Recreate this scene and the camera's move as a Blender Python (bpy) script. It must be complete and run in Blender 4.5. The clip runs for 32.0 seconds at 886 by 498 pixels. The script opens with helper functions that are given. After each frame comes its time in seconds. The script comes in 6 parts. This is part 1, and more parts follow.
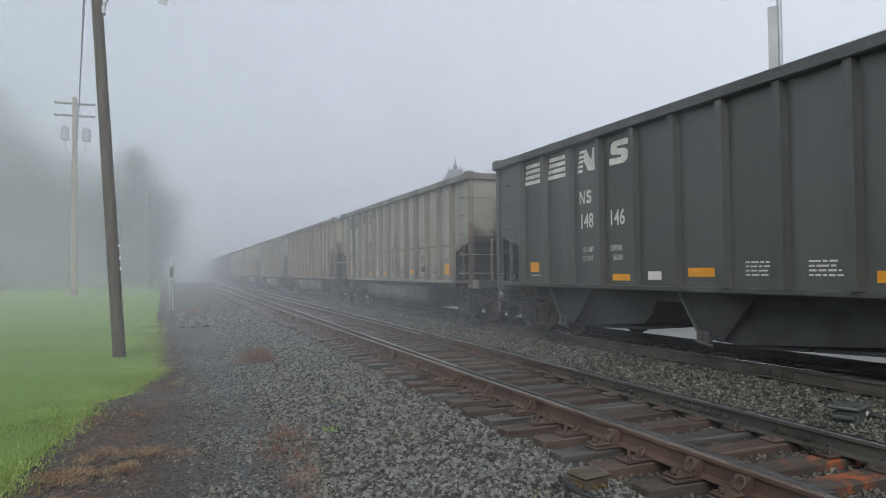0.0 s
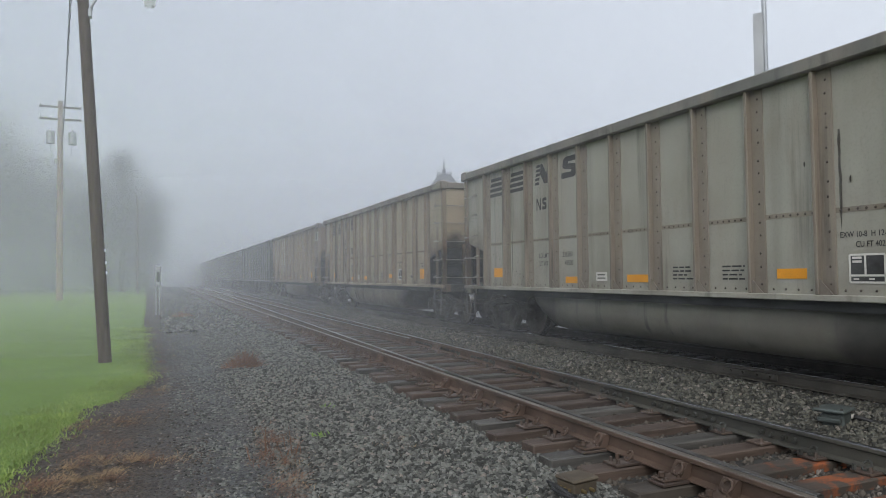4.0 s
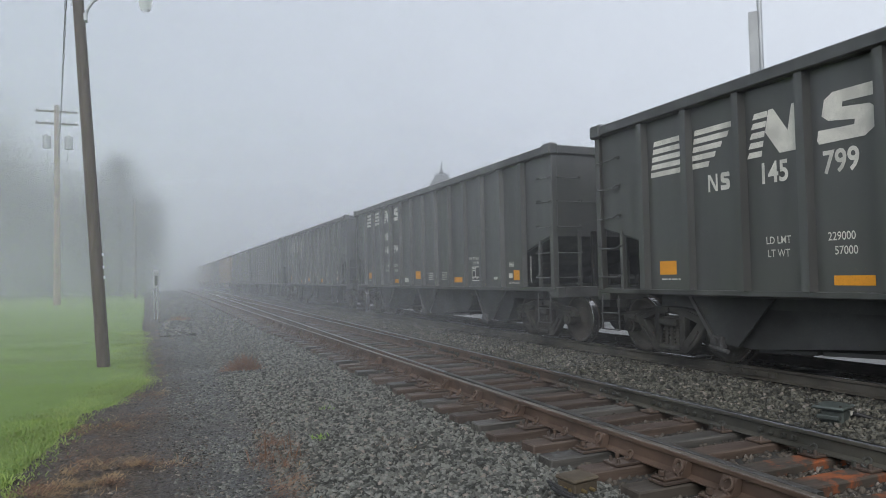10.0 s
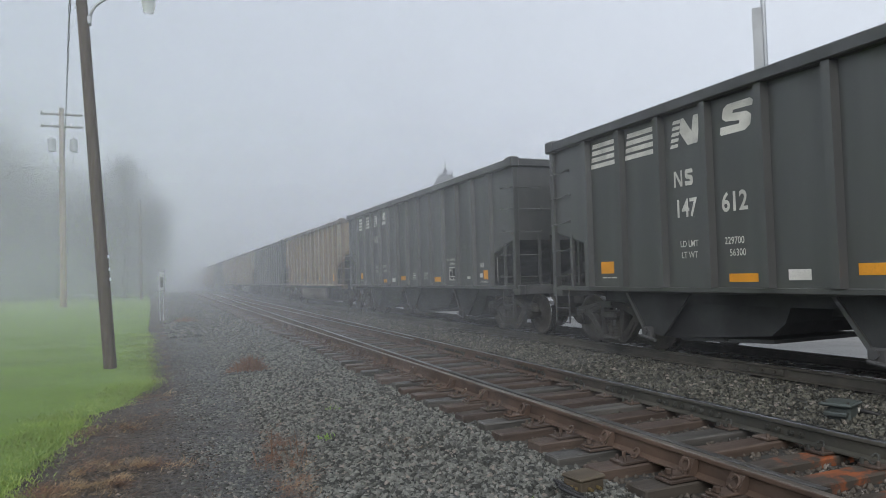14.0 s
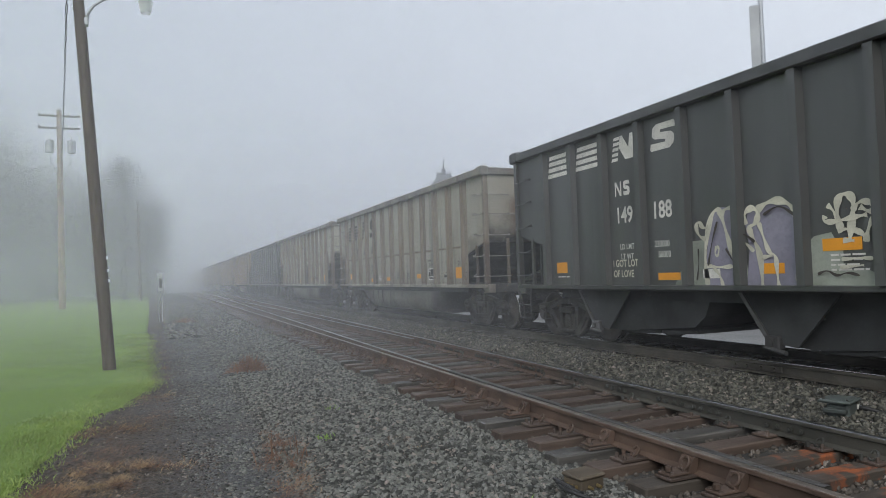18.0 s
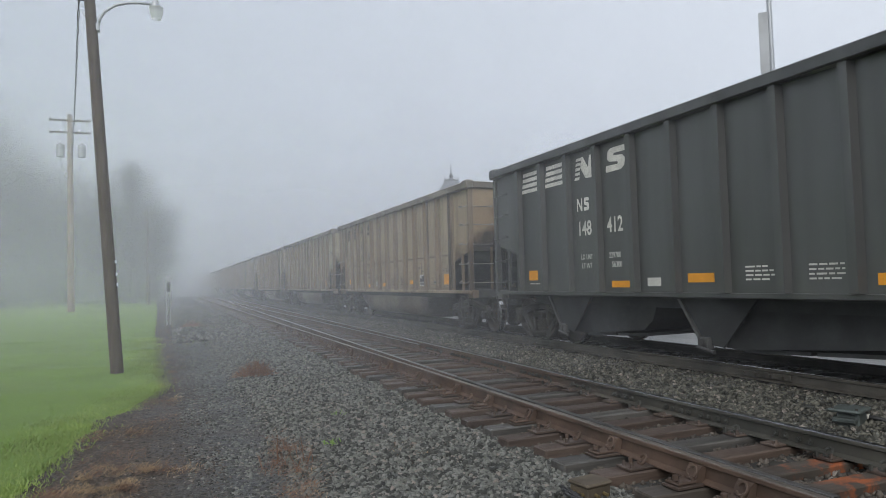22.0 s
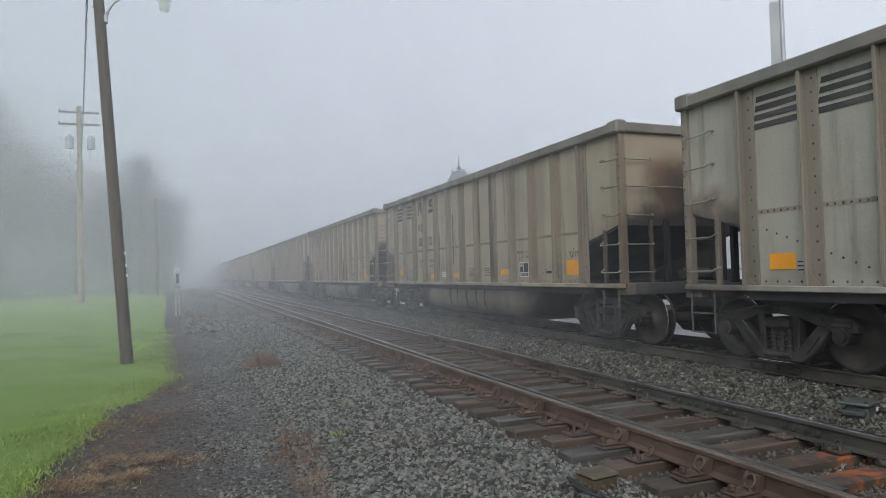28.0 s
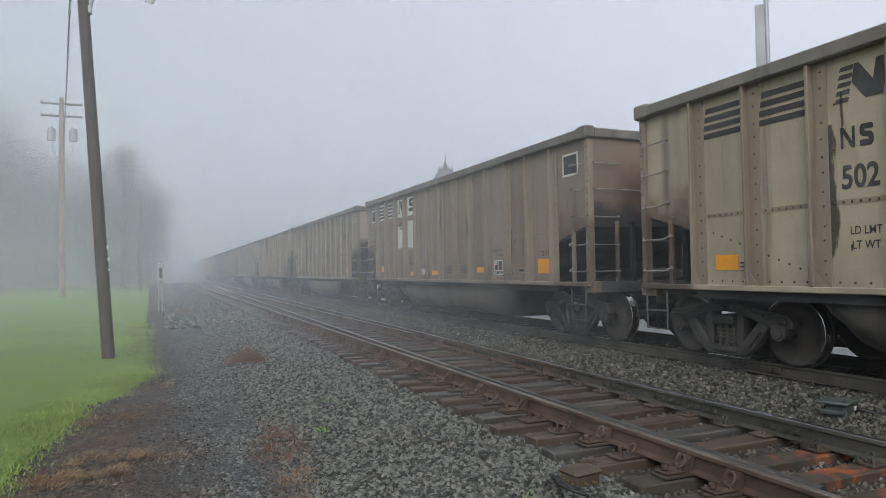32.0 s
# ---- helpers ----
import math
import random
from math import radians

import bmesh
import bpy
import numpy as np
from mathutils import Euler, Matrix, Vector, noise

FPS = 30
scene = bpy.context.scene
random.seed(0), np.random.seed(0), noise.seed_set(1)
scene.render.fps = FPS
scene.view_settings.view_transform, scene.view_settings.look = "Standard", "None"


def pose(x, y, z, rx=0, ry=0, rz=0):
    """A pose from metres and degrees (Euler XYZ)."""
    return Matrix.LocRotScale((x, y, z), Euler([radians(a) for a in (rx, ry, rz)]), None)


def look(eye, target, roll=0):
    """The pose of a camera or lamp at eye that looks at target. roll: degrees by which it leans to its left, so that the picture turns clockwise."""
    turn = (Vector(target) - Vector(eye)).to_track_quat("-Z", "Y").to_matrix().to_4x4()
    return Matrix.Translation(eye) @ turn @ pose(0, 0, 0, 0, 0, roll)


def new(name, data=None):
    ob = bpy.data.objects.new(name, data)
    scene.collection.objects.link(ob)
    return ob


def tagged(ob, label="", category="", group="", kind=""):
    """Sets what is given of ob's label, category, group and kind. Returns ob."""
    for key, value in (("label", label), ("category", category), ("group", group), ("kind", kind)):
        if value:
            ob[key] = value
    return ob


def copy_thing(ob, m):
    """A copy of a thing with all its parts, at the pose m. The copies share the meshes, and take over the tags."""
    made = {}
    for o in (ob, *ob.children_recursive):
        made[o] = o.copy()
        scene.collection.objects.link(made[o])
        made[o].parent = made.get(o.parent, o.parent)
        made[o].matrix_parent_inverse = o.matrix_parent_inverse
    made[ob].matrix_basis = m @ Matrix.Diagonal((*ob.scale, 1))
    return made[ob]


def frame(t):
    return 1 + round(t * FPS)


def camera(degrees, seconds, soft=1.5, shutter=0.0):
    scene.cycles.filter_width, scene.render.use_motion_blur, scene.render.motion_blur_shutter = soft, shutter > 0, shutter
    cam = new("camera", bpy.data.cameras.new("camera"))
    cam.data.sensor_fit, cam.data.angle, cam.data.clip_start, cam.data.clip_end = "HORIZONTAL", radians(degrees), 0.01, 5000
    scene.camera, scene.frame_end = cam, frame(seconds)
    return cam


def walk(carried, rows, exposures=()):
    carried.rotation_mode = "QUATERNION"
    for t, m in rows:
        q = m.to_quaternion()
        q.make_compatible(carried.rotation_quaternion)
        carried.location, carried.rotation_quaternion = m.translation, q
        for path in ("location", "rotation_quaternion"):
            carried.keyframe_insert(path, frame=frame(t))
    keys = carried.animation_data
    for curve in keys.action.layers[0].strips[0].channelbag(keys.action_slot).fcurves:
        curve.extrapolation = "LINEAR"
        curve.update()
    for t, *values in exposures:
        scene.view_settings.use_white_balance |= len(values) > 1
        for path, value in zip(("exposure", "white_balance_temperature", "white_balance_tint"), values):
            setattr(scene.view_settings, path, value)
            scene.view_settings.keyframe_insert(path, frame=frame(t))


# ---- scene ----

# ---- camera: held in the hand, it only turns a little ----
EYE = (0.0, 0.0, 1.70)
VIEW = (
    (0, 91.894, 0.438, -22.387), (0.5, 91.988, 0.426, -22.485), (1, 92.064, 0.525, -22.699), (1.5, 92.102, 0.735, -22.806),
    (2, 92.109, 0.542, -22.89), (2.5, 92.153, 0.688, -23.004), (3, 92.226, 0.53, -23.426), (3.5, 92.257, 0.485, -23.438),
    (5.5, 92.184, 0.722, -23.041), (6, 92.113, 0.62, -23.143), (6.5, 92.137, 0.713, -23.112), (7, 92.115, 0.672, -23.271),
    (7.5, 92.115, 0.886, -23.421), (8, 92.077, 1.001, -23.474), (8.5, 92.123, 1.017, -23.493), (9, 92.179, 0.998, -23.533),
    (9.5, 92.285, 1.154, -23.551), (10, 92.35, 1.055, -23.504), (10.5, 92.479, 1.042, -23.39), (11, 92.519, 1.131, -23.326),
    (11.5, 92.444, 1.241, -22.92), (12, 92.446, 1.283, -22.826), (12.5, 92.485, 1.344, -22.903), (13, 92.392, 1.431, -22.916),
    (13.5, 92.313, 1.321, -22.968), (14, 92.308, 1.5, -23.095), (14.5, 92.202, 1.624, -23.235), (16.5, 92.178, 1.407, -23.359),
    (17, 92.203, 1.461, -23.395), (17.5, 92.257, 1.492, -23.26), (18, 92.249, 1.834, -23.187), (18.5, 92.268, 1.4, -23.321),
    (19, 92.309, 1.433, -23.428), (19.5, 92.348, 1.443, -23.403), (20, 92.425, 1.347, -23.336), (20.5, 92.615, 1.547, -23.335),
    (21, 92.728, 1.612, -23.398), (21.5, 92.811, 1.721, -23.278), (22, 92.766, 1.472, -22.588), (22.5, 92.743, 1.283, -21.887),
    (23, 92.687, 1.298, -21.918), (23.5, 92.627, 1.318, -22.018), (24, 92.623, 1.259, -21.99), (24.5, 92.567, 1.442, -22.141),
    (25, 92.479, 1.204, -22.29), (25.5, 92.433, 1.197, -22.166), (27.5, 92.221, 1.291, -21.894), (28, 92.062, 1.387, -21.934),
    (28.5, 92.007, 1.372, -21.961), (29, 91.944, 1.133, -22.295), (29.5, 92.068, 1.346, -22.24), (30, 92.158, 1.289, -22.44),
    (30.5, 92.152, 1.208, -22.712), (31, 92.109, 0.962, -22.796), (31.5, 91.923, 0.755, -22.998), (32, 91.791, 0.845, -23.185),
)
cam = camera(67.9, 32.0, soft=0.8)
walk(cam, [(t, pose(*EYE, rx, ry, rz)) for t, rx, ry, rz in VIEW])

# ---- light: morning fog, a bright veiled sky, a very soft sun ----
SUN_EL, SUN_AZ = 38.0, 215.0
world = bpy.data.worlds.new("sky")
scene.world = world
world.use_nodes = True
wn, wl = world.node_tree.nodes, world.node_tree.links
back = wn["Background"]
sky = wn.new("ShaderNodeTexSky")
sky.sky_type = "NISHITA"
sky.sun_disc = False
sky.sun_elevation, sky.sun_rotation = radians(SUN_EL), radians(SUN_AZ)
sky.air_density, sky.dust_density, sky.ozone_density = 1.0, 8.0, 1.0
veil = wn.new("ShaderNodeMix")
veil.data_type = "RGBA"
veil.inputs["Factor"].default_value = 0.93
# the fog is brighter and whiter towards the yard, bluer over the lawn
way = wn.new("ShaderNodeTexCoord")
axis = wn.new("ShaderNodeSeparateXYZ")
lean = wn.new("ShaderNodeMapRange")
glow = wn.new("ShaderNodeMix")
glow.data_type = "RGBA"
for k, v in enumerate((0, -0.35, 0.75, 0.0, 1.0)):
    lean.inputs[k].default_value = v
glow.inputs["A"].default_value, glow.inputs["B"].default_value = (4.0, 4.5, 5.35, 1), (5.6, 6.0, 6.65, 1)
wl.new(way.outputs["Generated"], axis.inputs[0])
wl.new(axis.outputs["X"], lean.inputs[0])
wl.new(lean.outputs[0], glow.inputs["Factor"])
wl.new(glow.outputs["Result"], veil.inputs["B"])
wl.new(sky.outputs["Color"], veil.inputs["A"])
wl.new(veil.outputs["Result"], back.inputs["Color"])
back.inputs["Strength"].default_value = 0.134
sun = new("sun", bpy.data.lights.new("sun", "SUN"))
sun.data.energy, sun.data.angle, sun.data.color = 1.6, radians(45), (1.0, 0.985, 0.955)
# the sun stands behind the eye, over the lawn
SUN_WAY = Vector((math.sin(radians(SUN_AZ)) * math.cos(radians(SUN_EL)), math.cos(radians(SUN_AZ)) * math.cos(radians(SUN_EL)), math.sin(radians(SUN_EL))))
sun.matrix_world = look(SUN_WAY * 60, (0, 0, 0))
scene.view_settings.exposure = 0.13

# ---- helpers for building ----
def part(name, bm, material, parent, label=""):
    """Link a bmesh as one mesh under a thing or a part."""
    me = bpy.data.meshes.new(name)
    bm.to_mesh(me)
    bm.free()
    me.materials.append(material)
    ob = new(name, me)
    ob.parent = parent
    if label:
        tagged(ob, label)
    return ob


def share(name, me, parent, m=None, label=""):
    """One more object on a mesh that is already there."""
    ob = new(name, me)
    ob.parent = parent
    if m is not None:
        ob.matrix_basis = m
    if label:
        tagged(ob, label)
    return ob


def thing(name, label, category, group="", m=None, kind=""):
    ob = new(name)
    tagged(ob, label, category, group, kind)
    if m is not None:
        ob.matrix_basis = m
    return ob


def box(bm, x0, x1, y0, y1, z0, z1, bevel=0.0):
    r = bmesh.ops.create_cube(bm, size=1.0, matrix=Matrix.Translation(((x0 + x1) / 2, (y0 + y1) / 2, (z0 + z1) / 2)) @ Matrix.Diagonal((x1 - x0, y1 - y0, z1 - z0, 1)))
    if bevel:
        es = list({e for v in r["verts"] for e in v.link_edges})
        bmesh.ops.bevel(bm, geom=es, offset=bevel, segments=1, affect="EDGES")
    return bm


def boxed(*a, bevel=0.0):
    return box(bmesh.new(), *a, bevel=bevel)


def rod(bm, p0, p1, r0, r1=None, seg=8, caps=True):
    p0, p1 = Vector(p0), Vector(p1)
    d = p1 - p0
    m = Matrix.Translation((p0 + p1) / 2) @ d.to_track_quat("Z", "Y").to_matrix().to_4x4()
    bmesh.ops.create_cone(bm, cap_ends=caps, segments=seg, radius1=r0, radius2=r0 if r1 is None else r1, depth=d.length, matrix=m)
    return bm


def bent(bm, pts, r, seg=6):
    """One round bar or cable through the points, mitred at each bend."""
    pts = [Vector(p) for p in pts]
    rings, up = [], None
    for i, p in enumerate(pts):
        d = (pts[min(i + 1, len(pts) - 1)] - pts[max(i - 1, 0)]).normalized()
        up = Vector((0.31, 0.17, 0.93)) if up is None else up
        a = (up - d * up.dot(d)).normalized()
        up, b = a, d.cross(a)
        rings.append([bm.verts.new(p + (a * math.cos(t) + b * math.sin(t)) * r) for t in [2 * math.pi * k / seg for k in range(seg)]])
    for a, b in zip(rings, rings[1:]):
        for k in range(seg):
            bm.faces.new((a[k], a[(k + 1) % seg], b[(k + 1) % seg], b[k]))
    bm.faces.new(rings[0][::-1]), bm.faces.new(rings[-1])
    return bm


def prism(bm, profile, axis, a, b):
    """Sweep a closed outline (pairs) along an axis from a to b."""
    def at(p, q, s):
        return {"x": (s, p, q), "y": (p, s, q), "z": (p, q, s)}[axis]
    lo = [bm.verts.new(at(p, q, a)) for p, q in profile]
    hi = [bm.verts.new(at(p, q, b)) for p, q in profile]
    n = len(profile)
    fs = [bm.faces.new(lo[::-1]), bm.faces.new(hi)]
    for i in range(n):
        fs.append(bm.faces.new((lo[i], lo[(i + 1) % n], hi[(i + 1) % n], hi[i])))
    bmesh.ops.recalc_face_normals(bm, faces=fs)
    return bm


def smooth(ob, on=True):
    for p in ob.data.polygons:
        p.use_smooth = on
    return ob


def mesh_from(name, verts, faces, material):
    me = bpy.data.meshes.new(name)
    me.from_pydata(verts, [], faces)
    me.materials.append(material)
    me.update()
    return me


def lettering(text, size, bold=0.0, align="LEFT"):
    """A flat mesh of writing in the x-y plane."""
    cu = bpy.data.curves.new("writing", "FONT")
    cu.body, cu.size, cu.offset, cu.align_x, cu.resolution_u = text, size, bold, align, 3
    ob = bpy.data.objects.new("writing", cu)
    me = bpy.data.meshes.new_from_object(ob)
    bpy.data.objects.remove(ob)
    bpy.data.curves.remove(cu)
    me.materials.clear()
    return me


# ---- materials ----
class Mat:
    def __init__(self, name, rough=0.7, metal=0.0):
        self.m = bpy.data.materials.new(name)
        self.m.use_nodes = True
        self.n, self.l = self.m.node_tree.nodes, self.m.node_tree.links
        self.b = self.n["Principled BSDF"]
        self.b.inputs["Roughness"].default_value, self.b.inputs["Metallic"].default_value = rough, metal
        self.tc = self.n.new("ShaderNodeTexCoord")
        self.info = None

    def put(self, sock, target):
        if hasattr(sock, "is_linked"):
            self.l.new(sock, target)
        elif isinstance(sock, (tuple, list)):
            target.default_value = (*sock, 1) if len(sock) == 3 and len(target.default_value) == 4 else sock
        else:
            target.default_value = sock

    def rnd(self):
        if self.info is None:
            self.info = self.n.new("ShaderNodeObjectInfo")
        return self.info.outputs["Random"]

    def tint(self):
        self.rnd()
        return self.info.outputs["Color"]

    def coords(self, scale=(1, 1, 1), space="Object", shift=True):
        mp = self.n.new("ShaderNodeMapping")
        self.l.new(self.tc.outputs[space], mp.inputs["Vector"])
        mp.inputs["Scale"].default_value = scale
        if shift:
            mul = self.n.new("ShaderNodeMath")
            mul.operation = "MULTIPLY"
            self.l.new(self.rnd(), mul.inputs[0])
            mul.inputs[1].default_value = 37.0
            self.l.new(mul.outputs[0], mp.inputs["Location"])
        return mp.outputs[0]

    def noise(self, scale, detail=4, rough=0.55, stretch=(1, 1, 1), space="Object", shift=True):
        t = self.n.new("ShaderNodeTexNoise")
        t.inputs["Scale"].default_value, t.inputs["Detail"].default_value, t.inputs["Roughness"].default_value = scale, detail, rough
        self.l.new(self.coords(stretch, space, shift), t.inputs["Vector"])
        return t.outputs["Fac"]

    def ramp(self, fac, lo, hi, a=0.0, b=1.0):
        r = self.n.new("ShaderNodeMapRange")
        r.interpolation_type = "SMOOTHSTEP"
        for i, v in enumerate((fac, lo, hi, a, b)):
            self.put(v, r.inputs[i])
        return r.outputs[0]

    def mix(self, fac, a, b, mode="MIX"):
        x = self.n.new("ShaderNodeMix")
        x.data_type, x.blend_type = "RGBA", mode
        self.put(fac, x.inputs["Factor"]), self.put(a, x.inputs["A"]), self.put(b, x.inputs["B"])
        return x.outputs["Result"]

    def math(self, op, a, b=0.0):
        x = self.n.new("ShaderNodeMath")
        x.operation = op
        self.put(a, x.inputs[0]), self.put(b, x.inputs[1])
        return x.outputs[0]

    def xyz(self, space="Object"):
        s = self.n.new("ShaderNodeSeparateXYZ")
        self.l.new(self.tc.outputs[space], s.inputs[0])
        return s.outputs

    def bump(self, h, strength=0.3, dist=0.01):
        b = self.n.new("ShaderNodeBump")
        b.inputs["Strength"].default_value, b.inputs["Distance"].default_value = strength, dist
        self.l.new(h, b.inputs["Height"])
        self.l.new(b.outputs[0], self.b.inputs["Normal"])
        return self

    def color(self, c):
        self.put(c, self.b.inputs["Base Color"])
        return self

    def gloss(self, r):
        self.put(r, self.b.inputs["Roughness"])
        return self


def plain(name, c, rough=0.7, metal=0.0, var=0.25, scale=6.0, bump=0.2):
    """A worn surface of one colour: patches and grain at two scales."""
    k = Mat(name, rough, metal)
    dark = tuple(v * (1 - var) for v in c)
    light = tuple(min(1, v * (1 + var)) for v in c)
    big, fine = k.noise(scale * 0.25), k.noise(scale * 6, 6, 0.7)
    base = k.mix(k.ramp(big, 0.3, 0.7), dark, light)
    base = k.mix(k.ramp(fine, 0.35, 0.75, 0.0, 0.35), base, tuple(v * 0.6 for v in c))
    k.color(base).bump(fine, bump, 0.004)
    return k.m


def paint(name, soot, streak, rough=0.62, grime=0.0, dust=(0.20, 0.17, 0.135), fleck=(0.09, 0.08, 0.07), belt=(0.11, 0.095, 0.08), ends=0.0, belly=False, shine=0.0):
    """Car paint, its colour given by the object; dust, drips and soot on top."""
    k = Mat(name, rough)
    z = k.xyz()[2]
    cloud = k.noise(0.7, 5)
    drips = k.noise(1.0, 5, 0.6, (3.0, 3.0, 0.16))
    fine = k.noise(30.0, 6, 0.7)
    c = k.tint()
    c = k.mix(k.ramp(cloud, 0.35, 0.7, 0.0, 0.30), c, dust)
    # broad pale and dull bands left by rain
    wash = k.noise(1.0, 3, 0.5, (1.9, 1.9, 0.12))
    c = k.mix(k.ramp(wash, 0.42, 0.66, 0.0, 0.30), c, tuple(v * 1.45 for v in dust))
    c = k.mix(k.ramp(wash, 0.52, 0.30, 0.0, 0.30), c, tuple(v * 0.5 for v in dust))
    if ends:
        # oily soot with a rusty rim, blown onto the end panels over the trucks
        side = k.ramp(k.math("ABSOLUTE", k.xyz()[1]), 5.45, 5.75)
        rim = k.math("ADD", z, k.math("MULTIPLY", k.noise(1.6, 4), 1.3))
        far = k.ramp(k.rnd(), 0.1, 0.9, 0.2, ends)
        c = k.mix(k.math("MULTIPLY", k.math("MULTIPLY", k.ramp(rim, 3.2, 2.75), side), far), c, (0.13, 0.075, 0.045))
        c = k.mix(k.math("MULTIPLY", k.math("MULTIPLY", k.ramp(rim, 2.95, 2.55), side), far), c, (0.03, 0.028, 0.027))
    rust = k.math("MULTIPLY", k.ramp(k.noise(2.4, 6, 0.65, (1, 1, 0.35)), 0.5, 0.72), k.ramp(k.rnd(), 0.0, 1.0, 0.25, 1.0))
    c = k.mix(k.math("MULTIPLY", rust, 0.30 * (streak > 0.4)), c, (0.165, 0.105, 0.062))
    c = k.mix(k.ramp(drips, 0.55, 0.72, 0.0, streak), c, (0.035, 0.033, 0.032))
    low = k.math("MULTIPLY", k.ramp(z, 1.9, 1.0), k.ramp(k.noise(1.4, 6), 0.3, 0.75))
    c = k.mix(k.math("MULTIPLY", low, soot), c, belt)
    c = k.mix(k.ramp(fine, 0.45, 0.8, 0.0, 0.25), c, fleck)
    if grime:
        c = k.mix(k.ramp(k.noise(0.9, 6, 0.65, (1, 0.5, 1)), 0.25, 0.6, grime * 0.6, grime), c, (0.045, 0.043, 0.038))
    if belly:
        # brake dust and soot thrown up beside the trucks
        spread = k.math("ADD", k.math("ABSOLUTE", k.xyz()[1]), k.math("MULTIPLY", k.noise(1.5, 5), 1.6))
        c = k.mix(k.ramp(spread, 3.2, 4.2, 0.0, 0.9), c, (0.035, 0.034, 0.032))
    k.color(c).bump(k.noise(0.9, 2) if shine else k.noise(2.2, 3), 0.06 if shine else 0.12, 0.02)
    if shine:
        # smooth lacquer that mirrors the sky faintly
        k.b.inputs["Specular IOR Level"].default_value = shine
        k.gloss(k.ramp(cloud, 0.2, 0.8, rough - 0.03, rough + 0.03))
    else:
        k.gloss(k.ramp(cloud, 0.3, 0.7, rough - 0.1, rough + 0.1))
    return k.m


M_PAINT = paint("gondola_paint", 0.5, 0.5, ends=0.75)
M_TUB = paint("belly_paint", 0.2, 0.9, 0.5, 0.58, belly=True)
M_RIB = paint("rib_paint", 0.7, 0.85, 0.65)
M_BLACKPAINT = paint("hopper_paint", 0.3, 0.06, 0.40, 0.0, (0.060, 0.061, 0.060), (0.045, 0.045, 0.044), (0.075, 0.073, 0.062), shine=0.95)


def end_paint():
    """End sheets: the car's paint, rusty and blackened towards the middle and below."""
    k = Mat("sooty_end_paint", 0.75)
    p = k.xyz()
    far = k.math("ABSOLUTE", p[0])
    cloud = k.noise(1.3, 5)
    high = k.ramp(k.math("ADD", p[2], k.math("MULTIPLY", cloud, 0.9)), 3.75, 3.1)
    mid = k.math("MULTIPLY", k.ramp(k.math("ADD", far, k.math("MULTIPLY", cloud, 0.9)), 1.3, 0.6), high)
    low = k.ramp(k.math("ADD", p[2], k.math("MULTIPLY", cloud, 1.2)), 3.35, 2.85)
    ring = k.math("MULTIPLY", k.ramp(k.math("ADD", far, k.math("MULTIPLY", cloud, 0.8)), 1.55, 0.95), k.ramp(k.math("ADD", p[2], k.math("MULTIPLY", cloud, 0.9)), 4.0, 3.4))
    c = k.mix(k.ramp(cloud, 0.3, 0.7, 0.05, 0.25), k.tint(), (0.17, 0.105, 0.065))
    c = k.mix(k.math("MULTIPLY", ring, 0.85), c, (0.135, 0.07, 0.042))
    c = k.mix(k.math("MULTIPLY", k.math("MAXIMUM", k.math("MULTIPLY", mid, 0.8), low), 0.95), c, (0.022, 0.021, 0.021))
    k.color(c).bump(k.noise(8.0, 5), 0.3, 0.01)
    return k.m


M_ENDSHEET = end_paint()
M_RIVET = plain("rusty_rivet", (0.075, 0.06, 0.05), 0.8, 0, 0.4, 9)
M_TAR = plain("black_tar_run", (0.05, 0.043, 0.037), 0.6, 0, 0.4, 9)


def tar_mat(name, wide):
    """A dark run of tar: ragged soft rim, broken into streaks, thinner towards its ends."""
    k = Mat(name, 0.55)
    k.color(k.mix(k.ramp(k.noise(9.0, 4), 0.3, 0.7), (0.030, 0.027, 0.025), (0.062, 0.052, 0.044)))
    g = k.xyz("Generated")
    u, v = k.math("SUBTRACT", k.math("MULTIPLY", g[0], 2.0), 1.0), k.math("SUBTRACT", 1.0, g[1])
    sway = k.math("MULTIPLY", k.math("SUBTRACT", k.noise(2.2, 3, 0.5, (0.2, 1, 1)), 0.5), 1.1)
    girth = k.math("ADD", k.math("MULTIPLY", k.noise(3.5, 4, 0.6, (0.6, 1, 1)), 0.9), 0.16 if wide else -0.10)
    grow = k.ramp(v, 0.0, 0.42, 0.12, 1.25) if wide else k.ramp(v, 0.0, 0.12, 0.5, 1.0)
    body = k.math("MULTIPLY", k.math("MULTIPLY", girth, grow), k.ramp(v, 1.0, 0.93 if wide else 0.72, 0.55 if wide else 0.0, 1.0))
    rim = k.math("SUBTRACT", body, k.math("ABSOLUTE", k.math("ADD", u, sway)))
    streaks = k.math("MULTIPLY", k.math("SUBTRACT", k.noise(16.0, 5, 0.6, (1, 0.22, 1)), 0.5), 0.8)
    veil = k.ramp(k.math("ADD", rim, streaks), -0.10, 0.16, 0.0, 0.86 if wide else 0.68)
    clear, both = k.n.new("ShaderNodeBsdfTransparent"), k.n.new("ShaderNodeMixShader")
    k.l.new(veil, both.inputs[0])
    k.l.new(clear.outputs[0], both.inputs[1]), k.l.new(k.b.outputs[0], both.inputs[2])
    k.l.new(both.outputs[0], k.n["Material Output"].inputs["Surface"])
    return k.m


